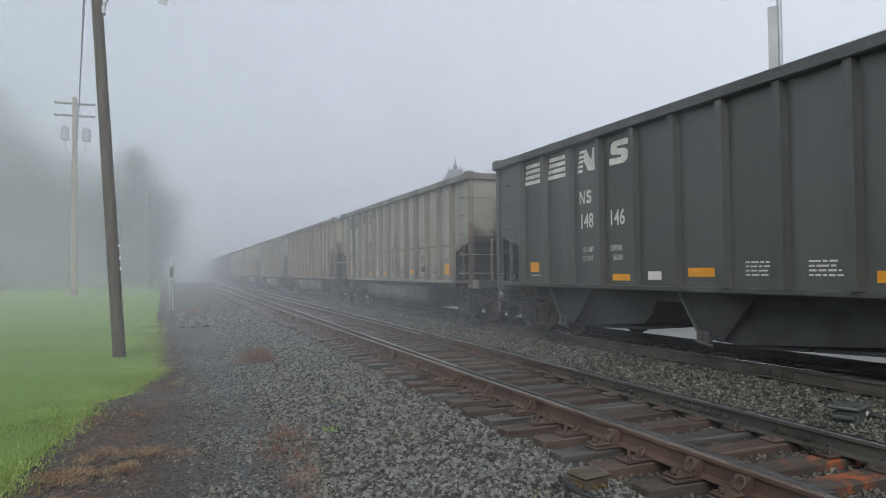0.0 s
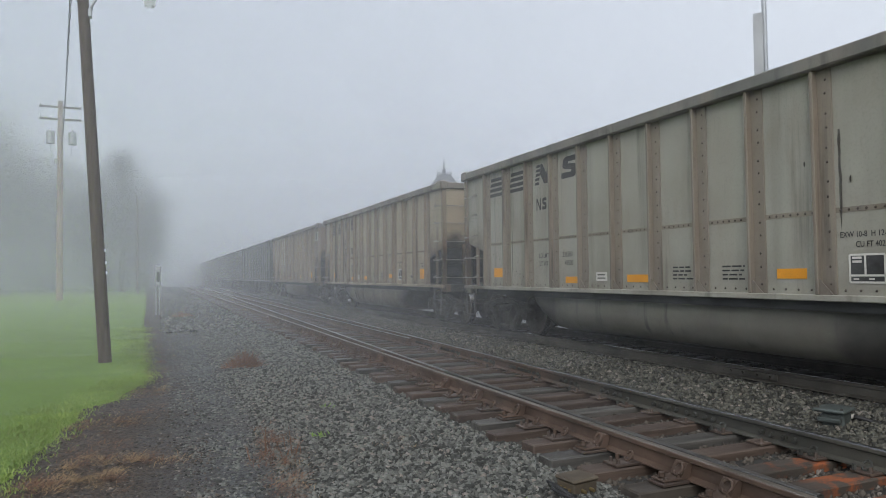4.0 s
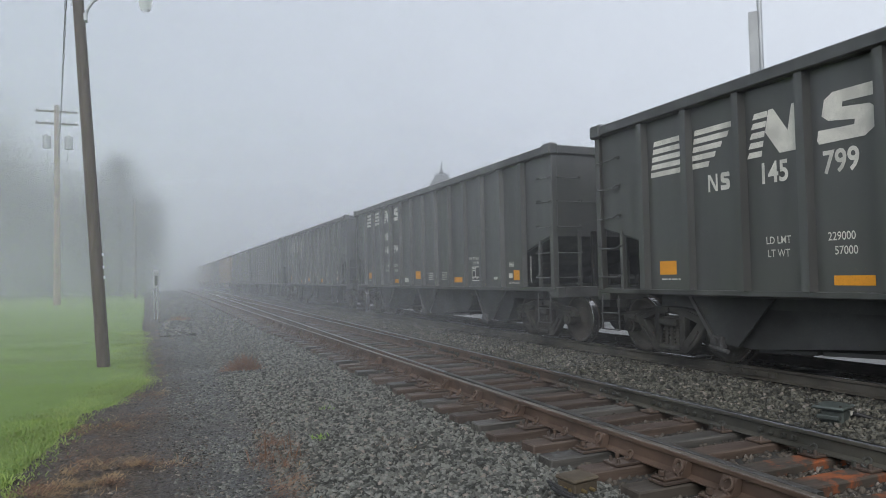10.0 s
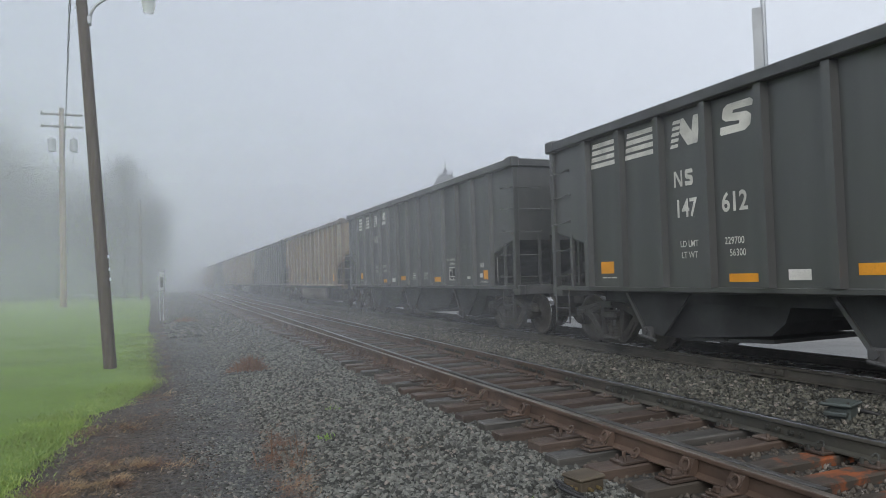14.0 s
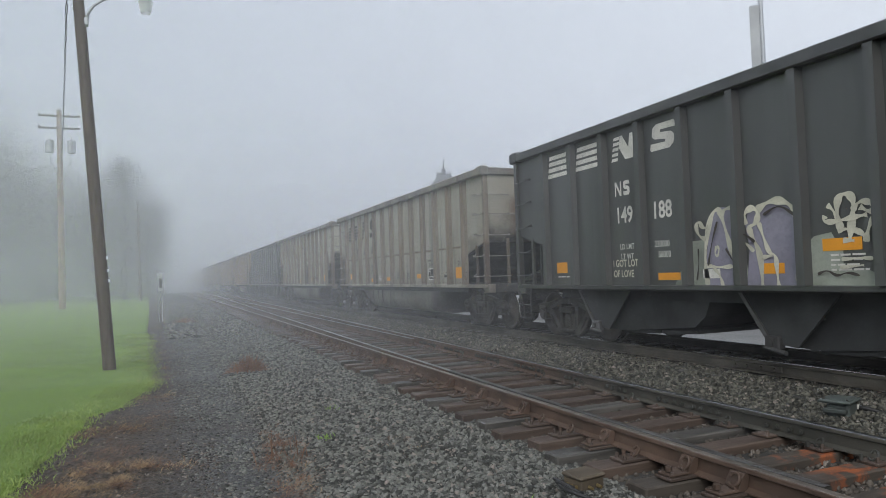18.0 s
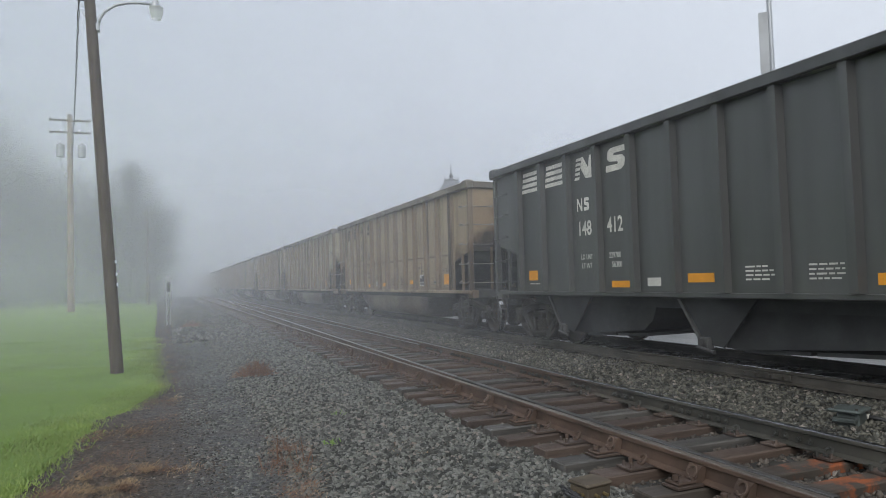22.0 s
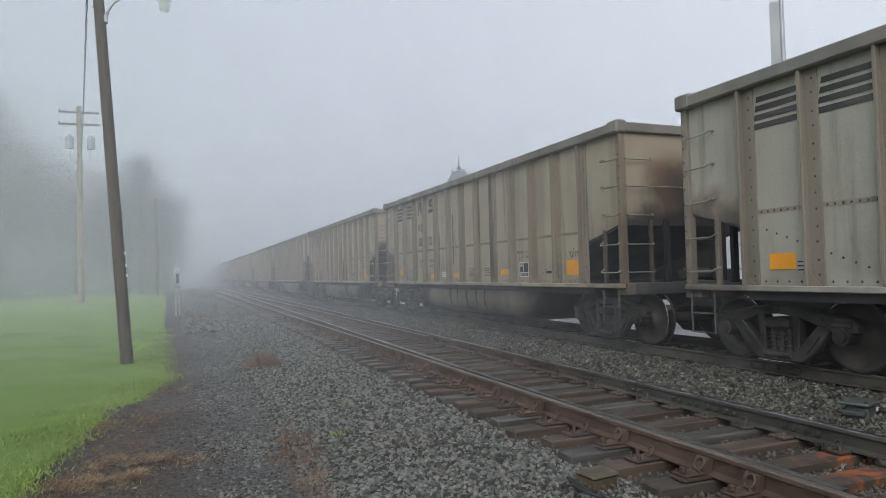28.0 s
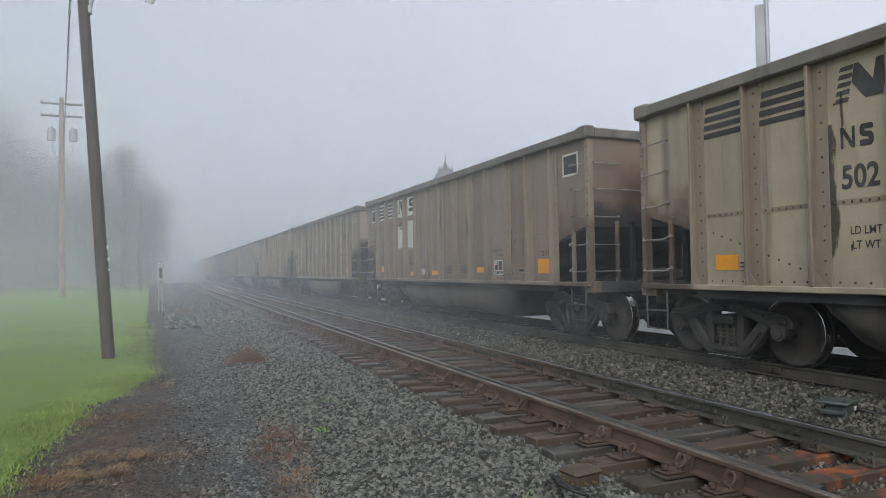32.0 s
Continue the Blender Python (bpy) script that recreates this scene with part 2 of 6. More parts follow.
M_TARRUN, M_TARPOOL = tar_mat("black_tar_run_soft", False), tar_mat("black_tar_splash", True)
M_LILAC = plain("faded_lilac_spray", (0.20, 0.19, 0.235), 0.7, 0, 0.4, 3)
M_MINT = plain("faded_mint_spray", (0.25, 0.27, 0.225), 0.7, 0, 0.4, 3)
M_CREAM = plain("cream_spray", (0.52, 0.50, 0.40), 0.7, 0, 0.25, 6)
M_REDSPRAY = plain("red_spray", (0.42, 0.10, 0.08), 0.7, 0, 0.3, 6)
M_PLACARD = plain("dusty_white_placard", (0.60, 0.58, 0.53), 0.6, 0, 0.15, 6, 0.05)
M_BAY = plain("oily_black_hopper_steel", (0.034, 0.036, 0.036), 0.7, 0, 0.4)
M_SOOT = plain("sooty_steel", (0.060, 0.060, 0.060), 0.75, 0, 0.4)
# grimy steel, its tone also darkened for the deep shade below the cars
M_TRUCK = plain("grimy_shaded_cast_steel", (0.044, 0.042, 0.037), 0.75, 0, 0.6, 9)
M_SPRING = plain("dusty_coil_spring", (0.052, 0.049, 0.042), 0.8, 0, 0.3, 9)
M_WHEEL = plain("dusty_wheel_steel", (0.060, 0.053, 0.045), 0.65, 0.1, 0.4, 9)
M_RUNG = plain("worn_bright_grab_steel", (0.27, 0.25, 0.225), 0.45, 0.5, 0.3, 12)
M_BOXGREEN = plain("dark_green_grey_casing", (0.065, 0.078, 0.072), 0.55, 0, 0.3, 9)
M_OLIVE = plain("olive_brown_casting", (0.088, 0.070, 0.048), 0.75, 0, 0.3, 12)
M_BRASS = plain("dull_brass", (0.26, 0.20, 0.10), 0.5, 0.7, 0.2, 12)
M_TREAD = plain("polished_tread", (0.45, 0.44, 0.43), 0.25, 1.0, 0.1)
# for the end posts: the recess's shade is put into this near-black colour
M_DARKHOLE = plain("recess_shade_black", (0.012, 0.012, 0.013), 0.9)
M_WHITE = plain("white_lettering", (0.62, 0.60, 0.55), 0.7, 0, 0.2, 12, 0.05)
M_BLACKLET = plain("black_lettering", (0.05, 0.048, 0.047), 0.7, 0, 0.4, 8, 0.05)
M_ORANGE = plain("orange_sheeting", (0.72, 0.30, 0.015), 0.45, 0, 0.12, 8, 0.05)
M_RAIL = plain("rusty_rail", (0.088, 0.056, 0.039), 0.75, 0, 0.35, 8)
M_RAILDUST = plain("dusty_brown_rail", (0.072, 0.065, 0.052), 0.7, 0.1, 0.35, 8)
M_RAILDARK = plain("oily_dark_rail", (0.048, 0.049, 0.043), 0.68, 0.2, 0.35, 8)


def point_rail():
    """Stock rail: oily and dark by the points, rusting further down the line."""
    k = Mat("oily_then_rusty_rail", 0.72)
    patches, fine = k.noise(1.6, 5), k.noise(40.0, 5, 0.7)
    oil = k.mix(k.ramp(patches, 0.3, 0.7), (0.040, 0.040, 0.033), (0.072, 0.068, 0.054))
    rust = k.mix(k.ramp(patches, 0.3, 0.7), (0.070, 0.044, 0.031), (0.118, 0.076, 0.053))
    along = k.math("ADD", k.xyz()[1], k.math("MULTIPLY", patches, 2.0))
    c = k.mix(k.ramp(along, 7.2, 10.5), oil, rust)
    k.color(k.mix(k.ramp(fine, 0.4, 0.8, 0.0, 0.4), c, (0.03, 0.026, 0.022))).bump(fine, 0.25, 0.004)
    return k.m


M_POINTRAIL = point_rail()
M_SHINE = plain("worn_rail_head", (0.33, 0.33, 0.345), 0.30, 1.0, 0.2, 5, 0.05)
M_MAINHEAD = plain("polished_main_line_head", (0.62, 0.62, 0.63), 0.16, 1.0, 0.08, 5, 0.02)
M_POINTHEAD = plain("dull_point_head", (0.12, 0.115, 0.11), 0.45, 0.6, 0.3, 5, 0.1)
M_DULLHEAD = plain("brown_rail_head", (0.19, 0.165, 0.14), 0.38, 0.5, 0.25, 5, 0.1)


def wood(name, a, b, rough=0.85, along="x"):
    k = Mat(name, rough)
    st = {"x": (0.6, 9, 9), "y": (9, 0.6, 9), "z": (9, 9, 0.5)}[along]
    g = k.noise(2.0, 6, 0.65, st)
    c = k.mix(k.ramp(g, 0.3, 0.7), a, b)
    c = k.mix(k.ramp(k.noise(1.5, 4), 0.5, 0.75, 0, 0.6), c, tuple(v * 0.4 for v in a))
    c = k.mix(k.math("MULTIPLY", k.rnd(), 0.45), c, tuple(v * 0.45 for v in a))
    k.color(c).bump(g, 0.6, 0.01)
    return k.m


M_TIE = wood("weathered_tie", (0.042, 0.040, 0.036), (0.125, 0.117, 0.105), 0.5)
M_TIEBROWN = wood("rust_stained_tie", (0.058, 0.041, 0.032), (0.118, 0.085, 0.066), 0.6)


def rust_tie():
    """Tie under the switch points, splashed orange with rust."""
    k = Mat("orange_rusted_tie", 0.85)
    g = k.noise(2.0, 6, 0.65, (0.8, 6, 6))
    c = k.mix(k.ramp(g, 0.3, 0.7), (0.036, 0.030, 0.024), (0.07, 0.058, 0.046))
    spill = k.math("MULTIPLY", k.ramp(k.noise(3.4, 7, 0.7), 0.46, 0.60, 0.0, 0.9), k.ramp(k.xyz()[0], -0.05, 0.2))
    c = k.mix(spill, c, k.mix(k.ramp(g, 0.3, 0.7), (0.36, 0.088, 0.02), (0.19, 0.065, 0.025)))
    k.color(c).bump(g, 0.5, 0.01)
    return k.m


M_TIERUST = rust_tie()
M_POLE = wood("brown_pole_wood", (0.075, 0.055, 0.04), (0.14, 0.105, 0.08), along="z")
M_PALEPOLE = wood("pale_pole_wood", (0.28, 0.21, 0.15), (0.42, 0.33, 0.25), along="z")
M_GALV = plain("galvanised_steel", (0.42, 0.44, 0.45), 0.45, 0.6, 0.15)
M_GREYPAINT = plain("grey_painted_metal", (0.40, 0.41, 0.41), 0.6, 0, 0.15)
M_CABLE = plain("black_cable", (0.02, 0.02, 0.021), 0.6, 0, 0.2)


def stone_mat(name, a, b, scale=40.0):
    k = Mat(name, 0.8)
    geo = k.n.new("ShaderNodeNewGeometry")
    r = geo.outputs["Random Per Island"]
    c = k.mix(k.ramp(r, 0.0, 1.0), a, b)
    c = k.mix(k.ramp(r, 0.93, 0.97), c, (0.24, 0.21, 0.18))
    c = k.mix(k.ramp(k.noise(scale, 5), 0.4, 0.7, 0, 0.4), c, tuple(v * 0.6 for v in a))
    k.color(c).bump(k.noise(scale * 2, 5), 0.4, 0.006)
    return k.m


M_STONE = stone_mat("ballast_stone", (0.030, 0.031, 0.027), (0.205, 0.207, 0.184))
M_STONEDARK = stone_mat("dark_ballast_stone", (0.026, 0.026, 0.021), (0.142, 0.137, 0.110))
M_CINDER = stone_mat("brown_cinder", (0.028, 0.025, 0.022), (0.14, 0.113, 0.088))
M_STONEBROWN = stone_mat("rusty_ballast_stone", (0.04, 0.034, 0.028), (0.115, 0.097, 0.077))


def ground_mat():
    k = Mat("gravel_and_cinder_ground", 0.85)
    k.tc.object = None
    fine = k.noise(22.0, 8, 0.75, space="Object", shift=False)
    mid = k.noise(3.0, 6, 0.6, shift=False)
    big = k.noise(0.35, 5, 0.6, shift=False)
    v = k.n.new("ShaderNodeTexVoronoi")
    v.inputs["Scale"].default_value = 26.0
    k.l.new(k.tc.outputs["Object"], v.inputs["Vector"])
    c = k.mix(k.ramp(fine, 0.3, 0.7), (0.035, 0.036, 0.037), (0.115, 0.118, 0.12))
    c = k.mix(k.ramp(v.outputs["Color"], 0.2, 0.9, 0, 0.5), c, (0.16, 0.165, 0.165))
    c = k.mix(k.ramp(mid, 0.45, 0.7, 0, 0.55), c, (0.055, 0.046, 0.04))
    c = k.mix(k.ramp(big, 0.5, 0.68, 0, 0.45), c, (0.095, 0.075, 0.058))
    x = k.xyz()[0]
    soil = k.math("MULTIPLY", k.ramp(k.math("ADD", x, k.math("MULTIPLY", mid, 1.6)), 1.55, 0.35), k.ramp(k.noise(1.1, 6, 0.65, (1, 0.5, 1), shift=False), 0.22, 0.48))
    c = k.mix(k.math("MULTIPLY", soil, 0.92), c, k.mix(k.ramp(fine, 0.35, 0.65), (0.034, 0.030, 0.026), (0.115, 0.086, 0.06)))
    k.color(c).bump(k.math("ADD", fine, v.outputs["Distance"]), 1.0, 0.05)
    return k.m


M_GROUND = ground_mat()
M_BED = plain("dark_ballast_fines", (0.035, 0.034, 0.031), 0.9, 0, 0.4, 8, 0.8)


def lawn_mat():
    k = Mat("damp_lawn_soil", 0.9)
    g = k.noise(60.0, 6, 0.7, shift=False)
    b = k.noise(0.6, 5, 0.6, shift=False)
    c = k.mix(k.ramp(g, 0.3, 0.7), (0.140, 0.232, 0.036), (0.190, 0.305, 0.052))
    c = k.mix(k.ramp(b, 0.4, 0.7, 0, 0.5), c, (0.17, 0.25, 0.045))
    k.color(c).bump(g, 1.0, 0.04)
    return k.m


M_LAWN = lawn_mat()
M_BLADE = plain("grass_blade", (0.170, 0.292, 0.042), 0.6, 0, 0.35, 3, 0.0)
M_BLADEPALE = plain("pale_grass_blade", (0.24, 0.325, 0.075), 0.6, 0, 0.35, 3, 0.0)
M_STRAW = plain("dry_straw", (0.36, 0.245, 0.13), 0.8, 0, 0.35, 5, 0.0)
M_WEED = plain("dead_red_weed", (0.17, 0.095, 0.06), 0.85, 0, 0.3, 5, 0.0)
M_BARK = wood("grey_bark", (0.07, 0.06, 0.05), (0.12, 0.105, 0.09), along="z")
M_LEAF = plain("spring_leaf", (0.040, 0.039, 0.029), 0.7, 0, 0.4, 1.5, 0.0)
M_HEDGE = plain("hedge_leaf", (0.035, 0.06, 0.025), 0.7, 0, 0.4, 3, 0.0)
M_CONCRETE = plain("pale_concrete", (0.50, 0.49, 0.46), 0.85, 0, 0.2, 8)
M_SIDING = plain("old_siding", (0.30, 0.29, 0.28), 0.8)
M_SLATE = plain("grey_slate", (0.10, 0.10, 0.11), 0.7)
M_WHITEWOOD = plain("white_woodwork", (0.72, 0.72, 0.70), 0.6, 0, 0.1)
M_WHITEWALL = plain("white_cladding", (0.74, 0.75, 0.75), 0.6, 0, 0.08, 2)
M_BLUE = plain("blue_sign", (0.03, 0.10, 0.36), 0.5, 0, 0.15)
M_YARD = plain("pale_wet_gravel", (0.215, 0.21, 0.20), 0.55, 0, 0.25, 3, 0.5)


def glassy(name, tint, rough, alpha):
    k = Mat(name, rough)
    k.color(tint)
    k.b.inputs["Transmission Weight"].default_value, k.b.inputs["IOR"].default_value = alpha, 1.45
    return k.m


M_GLASS = glassy("window_glass", (0.05, 0.06, 0.07), 0.08, 0.3)
M_LENS = glassy("lamp_glass", (0.75, 0.78, 0.74), 0.35, 0.6)

# ---- ground ----
# heads of the rails: the turnout lies lower than the main line
RAIL_1, RAIL_2 = 0.28, 0.362
TRACK_1, TRACK_2 = 4.5425, 8.45
BED = ((0.9, -0.03), (1.3, 0.0), (2.2, 0.005), (2.9, 0.0), (3.2, -0.005), (3.5, 0.0), (5.6, 0.02), (6.1, 0.075), (6.9, 0.12), (7.2, 0.158), (7.5, 0.162), (9.6, 0.162), (10.3, 0.06), (11.6, -0.012))


def bed_z(x):
    return float(np.interp(x, [p[0] for p in BED], [p[1] for p in BED]))


def lawn_edge(y):
    ys = (-6, 5, 6.9, 8.6, 9.8, 10.5, 12.2, 14.8, 18.6, 28, 38, 60, 90, 300)
    xs = (-1.5, -1.25, -1.16, -0.97, -0.87, -0.52, -0.14, -0.23, -0.32, -0.5, -0.62, -0.9, -1.5, -4)
    return float(np.interp(y, ys, xs)) + 0.10 * noise.noise((0, y * 1.7, 0)) + 0.06 * noise.noise((3, y * 6.0, 0))


def build_ground():
    xs = [-900, -300, -100, -40, -15] + [i * 1.0 for i in range(-8, 15)] + [20, 40, 100, 300, 900]
    ys = [-900, -300, -100, -30] + [i * 1.0 for i in range(-8, 41)] + [50, 70, 100, 160, 300, 600, 900]
    verts = [(x, y, -0.015 + (0.012 * noise.noise((x * 0.9, y * 0.9, 0)) if -9 < x < 15 and -9 < y < 41 else 0)) for y in ys for x in xs]
    n = len(xs)
    faces = [(j * n + i, j * n + i + 1, (j + 1) * n + i + 1, (j + 1) * n + i) for j in range(len(ys) - 1) for i in range(n - 1)]
    tagged(new("ground", mesh_from("ground", verts, faces, M_GROUND)), "dark damp gravel and cinder ground beside the tracks", "ground", kind="structure")
    # ballast bed under both tracks
    ys = [-12 + 0.25 * i for i in range(210)] + [41 + 4.0 * i for i in range(70)]
    cols = sorted({p[0] for p in BED} | {0.9 + 0.27 * i for i in range(39)})
    verts = [(x, y, bed_z(x) + (0.018 * noise.noise((x * 2.1, y * 2.1, 0)) if i not in (0, len(cols) - 1) else 0)) for y in ys for i, x in enumerate(cols)]
    n = len(cols)
    faces = [(j * n + i, j * n + i + 1, (j + 1) * n + i + 1, (j + 1) * n + i) for j in range(len(ys) - 1) for i in range(n - 1)]
    tagged(new("ballast_bed", mesh_from("ballast_bed", verts, faces, M_BED)), "grey crushed stone bed under the two tracks", "ballast", kind="structure")
    # lawn
    ys = [-8 + 0.15 * i for i in range(330)] + [42 + 3.0 * i for i in range(80)]
    offs = [0.0, 0.05, 0.15, 0.4, 0.8, 1.5, 2.5, 4, 7, 12, 20, 40, 90]
    n = len(offs)
    verts = []
    for y in ys:
        e = lawn_edge(y)
        for i, o in enumerate(offs):
            z = -0.02 if i == 0 else 0.02 + 0.018 * min(o, 6) + 0.02 * noise.noise((e - o, y, 5))
            verts.append((e - o, y, z))
    faces = [(j * n + i + 1, j * n + i, (j + 1) * n + i, (j + 1) * n + i + 1) for j in range(len(ys) - 1) for i in range(n - 1)]
    tagged(new("lawn", mesh_from("lawn", verts, faces, M_LAWN)), "bright green mown lawn with a ragged edge", "lawn", kind="structure")


build_ground()


def scatter(name, label, category, pts, size, flat, material, seed):
    """Crushed stones: skewed eight-cornered lumps, all in one mesh."""
    rs = np.random.RandomState(seed)
    n = len(pts)
    corner = np.array([(x, y, z) for x in (-1, 1) for y in (-1, 1) for z in (-1, 1)], float) * 0.5
    v = corner[None] * (1 + rs.uniform(-0.42, 0.42, (n, 8, 3)))
    v *= (size * rs.uniform(0.5, 1.25, (n, 1)))[:, None, :] * np.stack([np.ones(n), rs.uniform(0.6, 1.0, n), rs.uniform(0.45, 0.8, n) * flat], 1)[:, None, :]
    q = rs.normal(size=(n, 4))
    q[:, 1:3] *= 0.45
    q /= np.linalg.norm(q, axis=1)[:, None]
    w, x, y, z = q.T
    rot = np.stack([1 - 2 * (y * y + z * z), 2 * (x * y - z * w), 2 * (x * z + y * w), 2 * (x * y + z * w), 1 - 2 * (x * x + z * z), 2 * (y * z - x * w), 2 * (x * z - y * w), 2 * (y * z + x * w), 1 - 2 * (x * x + y * y)], 1).reshape(n, 3, 3)
    v = np.einsum("nij,nkj->nki", rot, v) + np.asarray(pts)[:, None, :]
    quad = np.array(((0, 1, 3, 2), (4, 6, 7, 5), (0, 4, 5, 1), (2, 3, 7, 6), (0, 2, 6, 4), (1, 5, 7, 3)))
    f = (quad[None] + 8 * np.arange(n)[:, None, None]).reshape(-1)
    me = bpy.data.meshes.new(name)
    me.vertices.add(8 * n), me.loops.add(len(f)), me.polygons.add(6 * n)
    me.vertices.foreach_set("co", v.reshape(-1))
    me.loops.foreach_set("vertex_index", f.astype(np.int32))
    me.polygons.foreach_set("loop_start", np.arange(0, len(f), 4, dtype=np.int32))
    me.materials.append(material)
    me.update(calc_edges=True)
    me.validate()
    return tagged(new(name, me), label, category, kind="stuff")


def strewn(rs, n, x0, x1, y0, y1, lift, near=1.6):
    """Points on the bed, thinning out with distance."""
    x, y = rs.uniform(x0, x1, n), y0 + (y1 - y0) * rs.uniform(0, 1, n) ** near
    bx, bz = [p[0] for p in BED], [p[1] for p in BED]
    return np.stack([x, y, np.interp(x, bx, bz) + lift * rs.uniform(-0.4, 1.0, n)], 1)


def build_stones():
    rs = np.random.RandomState(11)
    a = strewn(rs, 54000, 1.15, 3.3, 3.4, 30, 0.012)
    b = strewn(rs, 4500, 0.45, 1.4, 3.4, 24, 0.006)
    scatter("ballast_stones", "loose angular grey ballast stones on the shoulder", "ballast", np.concatenate([a, b[: len(b) // 2]]), 0.041, 1.0, M_STONE, 1)
    scatter("gravel", "fine grey gravel on the trodden path", "gravel", np.concatenate([b, strewn(rs, 26000, 0.15, 1.6, 3.6, 26, 0.006)]), 0.034, 0.8, M_STONE, 2)
    scatter("cinders", "small dark brown clods and cinders beside the lawn", "cinder", strewn(rs, 20000, -1.15, 0.5, 4.6, 24, 0.008, 2.2), 0.030, 0.85, M_CINDER, 6)
    f = np.stack([rs.uniform(0.9, 3.3, 9000), rs.uniform(-6, 3.6, 9000), rs.uniform(0.0, 0.02, 9000)], 1)
    scatter("ballast_stones", "grey ballast stones behind the standpoint", "ballast", f, 0.055, 1.0, M_STONE, 7)
    g = np.stack([rs.uniform(0.1, 3.1, 9000), 22 + 40 * rs.uniform(0, 1, 9000) ** 1.4, rs.uniform(0.0, 0.025, 9000)], 1)
    scatter("ballast_stones", "grey ballast stones down the line in the fog", "ballast", g, 0.075, 1.0, M_STONE, 9)
    h = np.stack([np.concatenate([rs.uniform(3.3, 5.8, 5000), rs.uniform(5.8, 7.6, 5000)]), rs.uniform(-6, 3.0, 10000), np.concatenate([rs.uniform(0.0, 0.04, 5000), rs.uniform(0.05, 0.10, 5000)])], 1)
    scatter("ballast_stones", "dark ballast stones of the turnout", "ballast", h, 0.055, 1.0, M_STONEDARK, 8)
    c = strewn(rs, 24000, 5.75, 7.55, 3.0, 32, 0.02)
    scatter("ballast_stones", "grey ballast stones heaped between the two tracks", "ballast", c, 0.045, 1.0, M_STONEDARK, 3)
    d = strewn(rs, 12000, 3.3, 5.8, 2.4, 24, 0.008)
    scatter("ballast_stones", "rust-stained ballast stones between the ties", "ballast", d, 0.042, 1.0, M_STONEBROWN, 4)
    e = strewn(rs, 2500, 7.6, 11.0, 2.0, 24, 0.01)
    scatter("ballast_stones", "dark ballast stones under the train", "ballast", e, 0.06, 1.0, M_STONEBROWN, 5)


build_stones()


def strands(name, label, category, roots, tips, width, material, seed):
    """Thin leaves or stalks, one narrow triangle each, in one mesh."""
    rs = np.random.RandomState(seed)
    n = len(roots)
    a = rs.uniform(0, 2 * math.pi, n)
    side = np.stack([np.cos(a), np.sin(a), np.zeros(n)], 1) * (width * rs.uniform(0.6, 1.3, n))[:, None]
    mid = (roots + tips) / 2 + np.stack([np.zeros(n), np.zeros(n), np.linalg.norm(tips - roots, axis=1) * 0.12], 1)
    v = np.stack([roots - side, roots + side, mid + side * 0.8, mid - side * 0.8, tips], 1).reshape(-1, 3)
    k = 5 * np.arange(n)[:, None]
    quad = (np.array((0, 1, 2, 3))[None] + k).tolist()
    tri = (np.array((3, 2, 4))[None] + k).tolist()
    return tagged(new(name, mesh_from(name, v.tolist(), quad + tri, material)), label, category, kind="stuff")


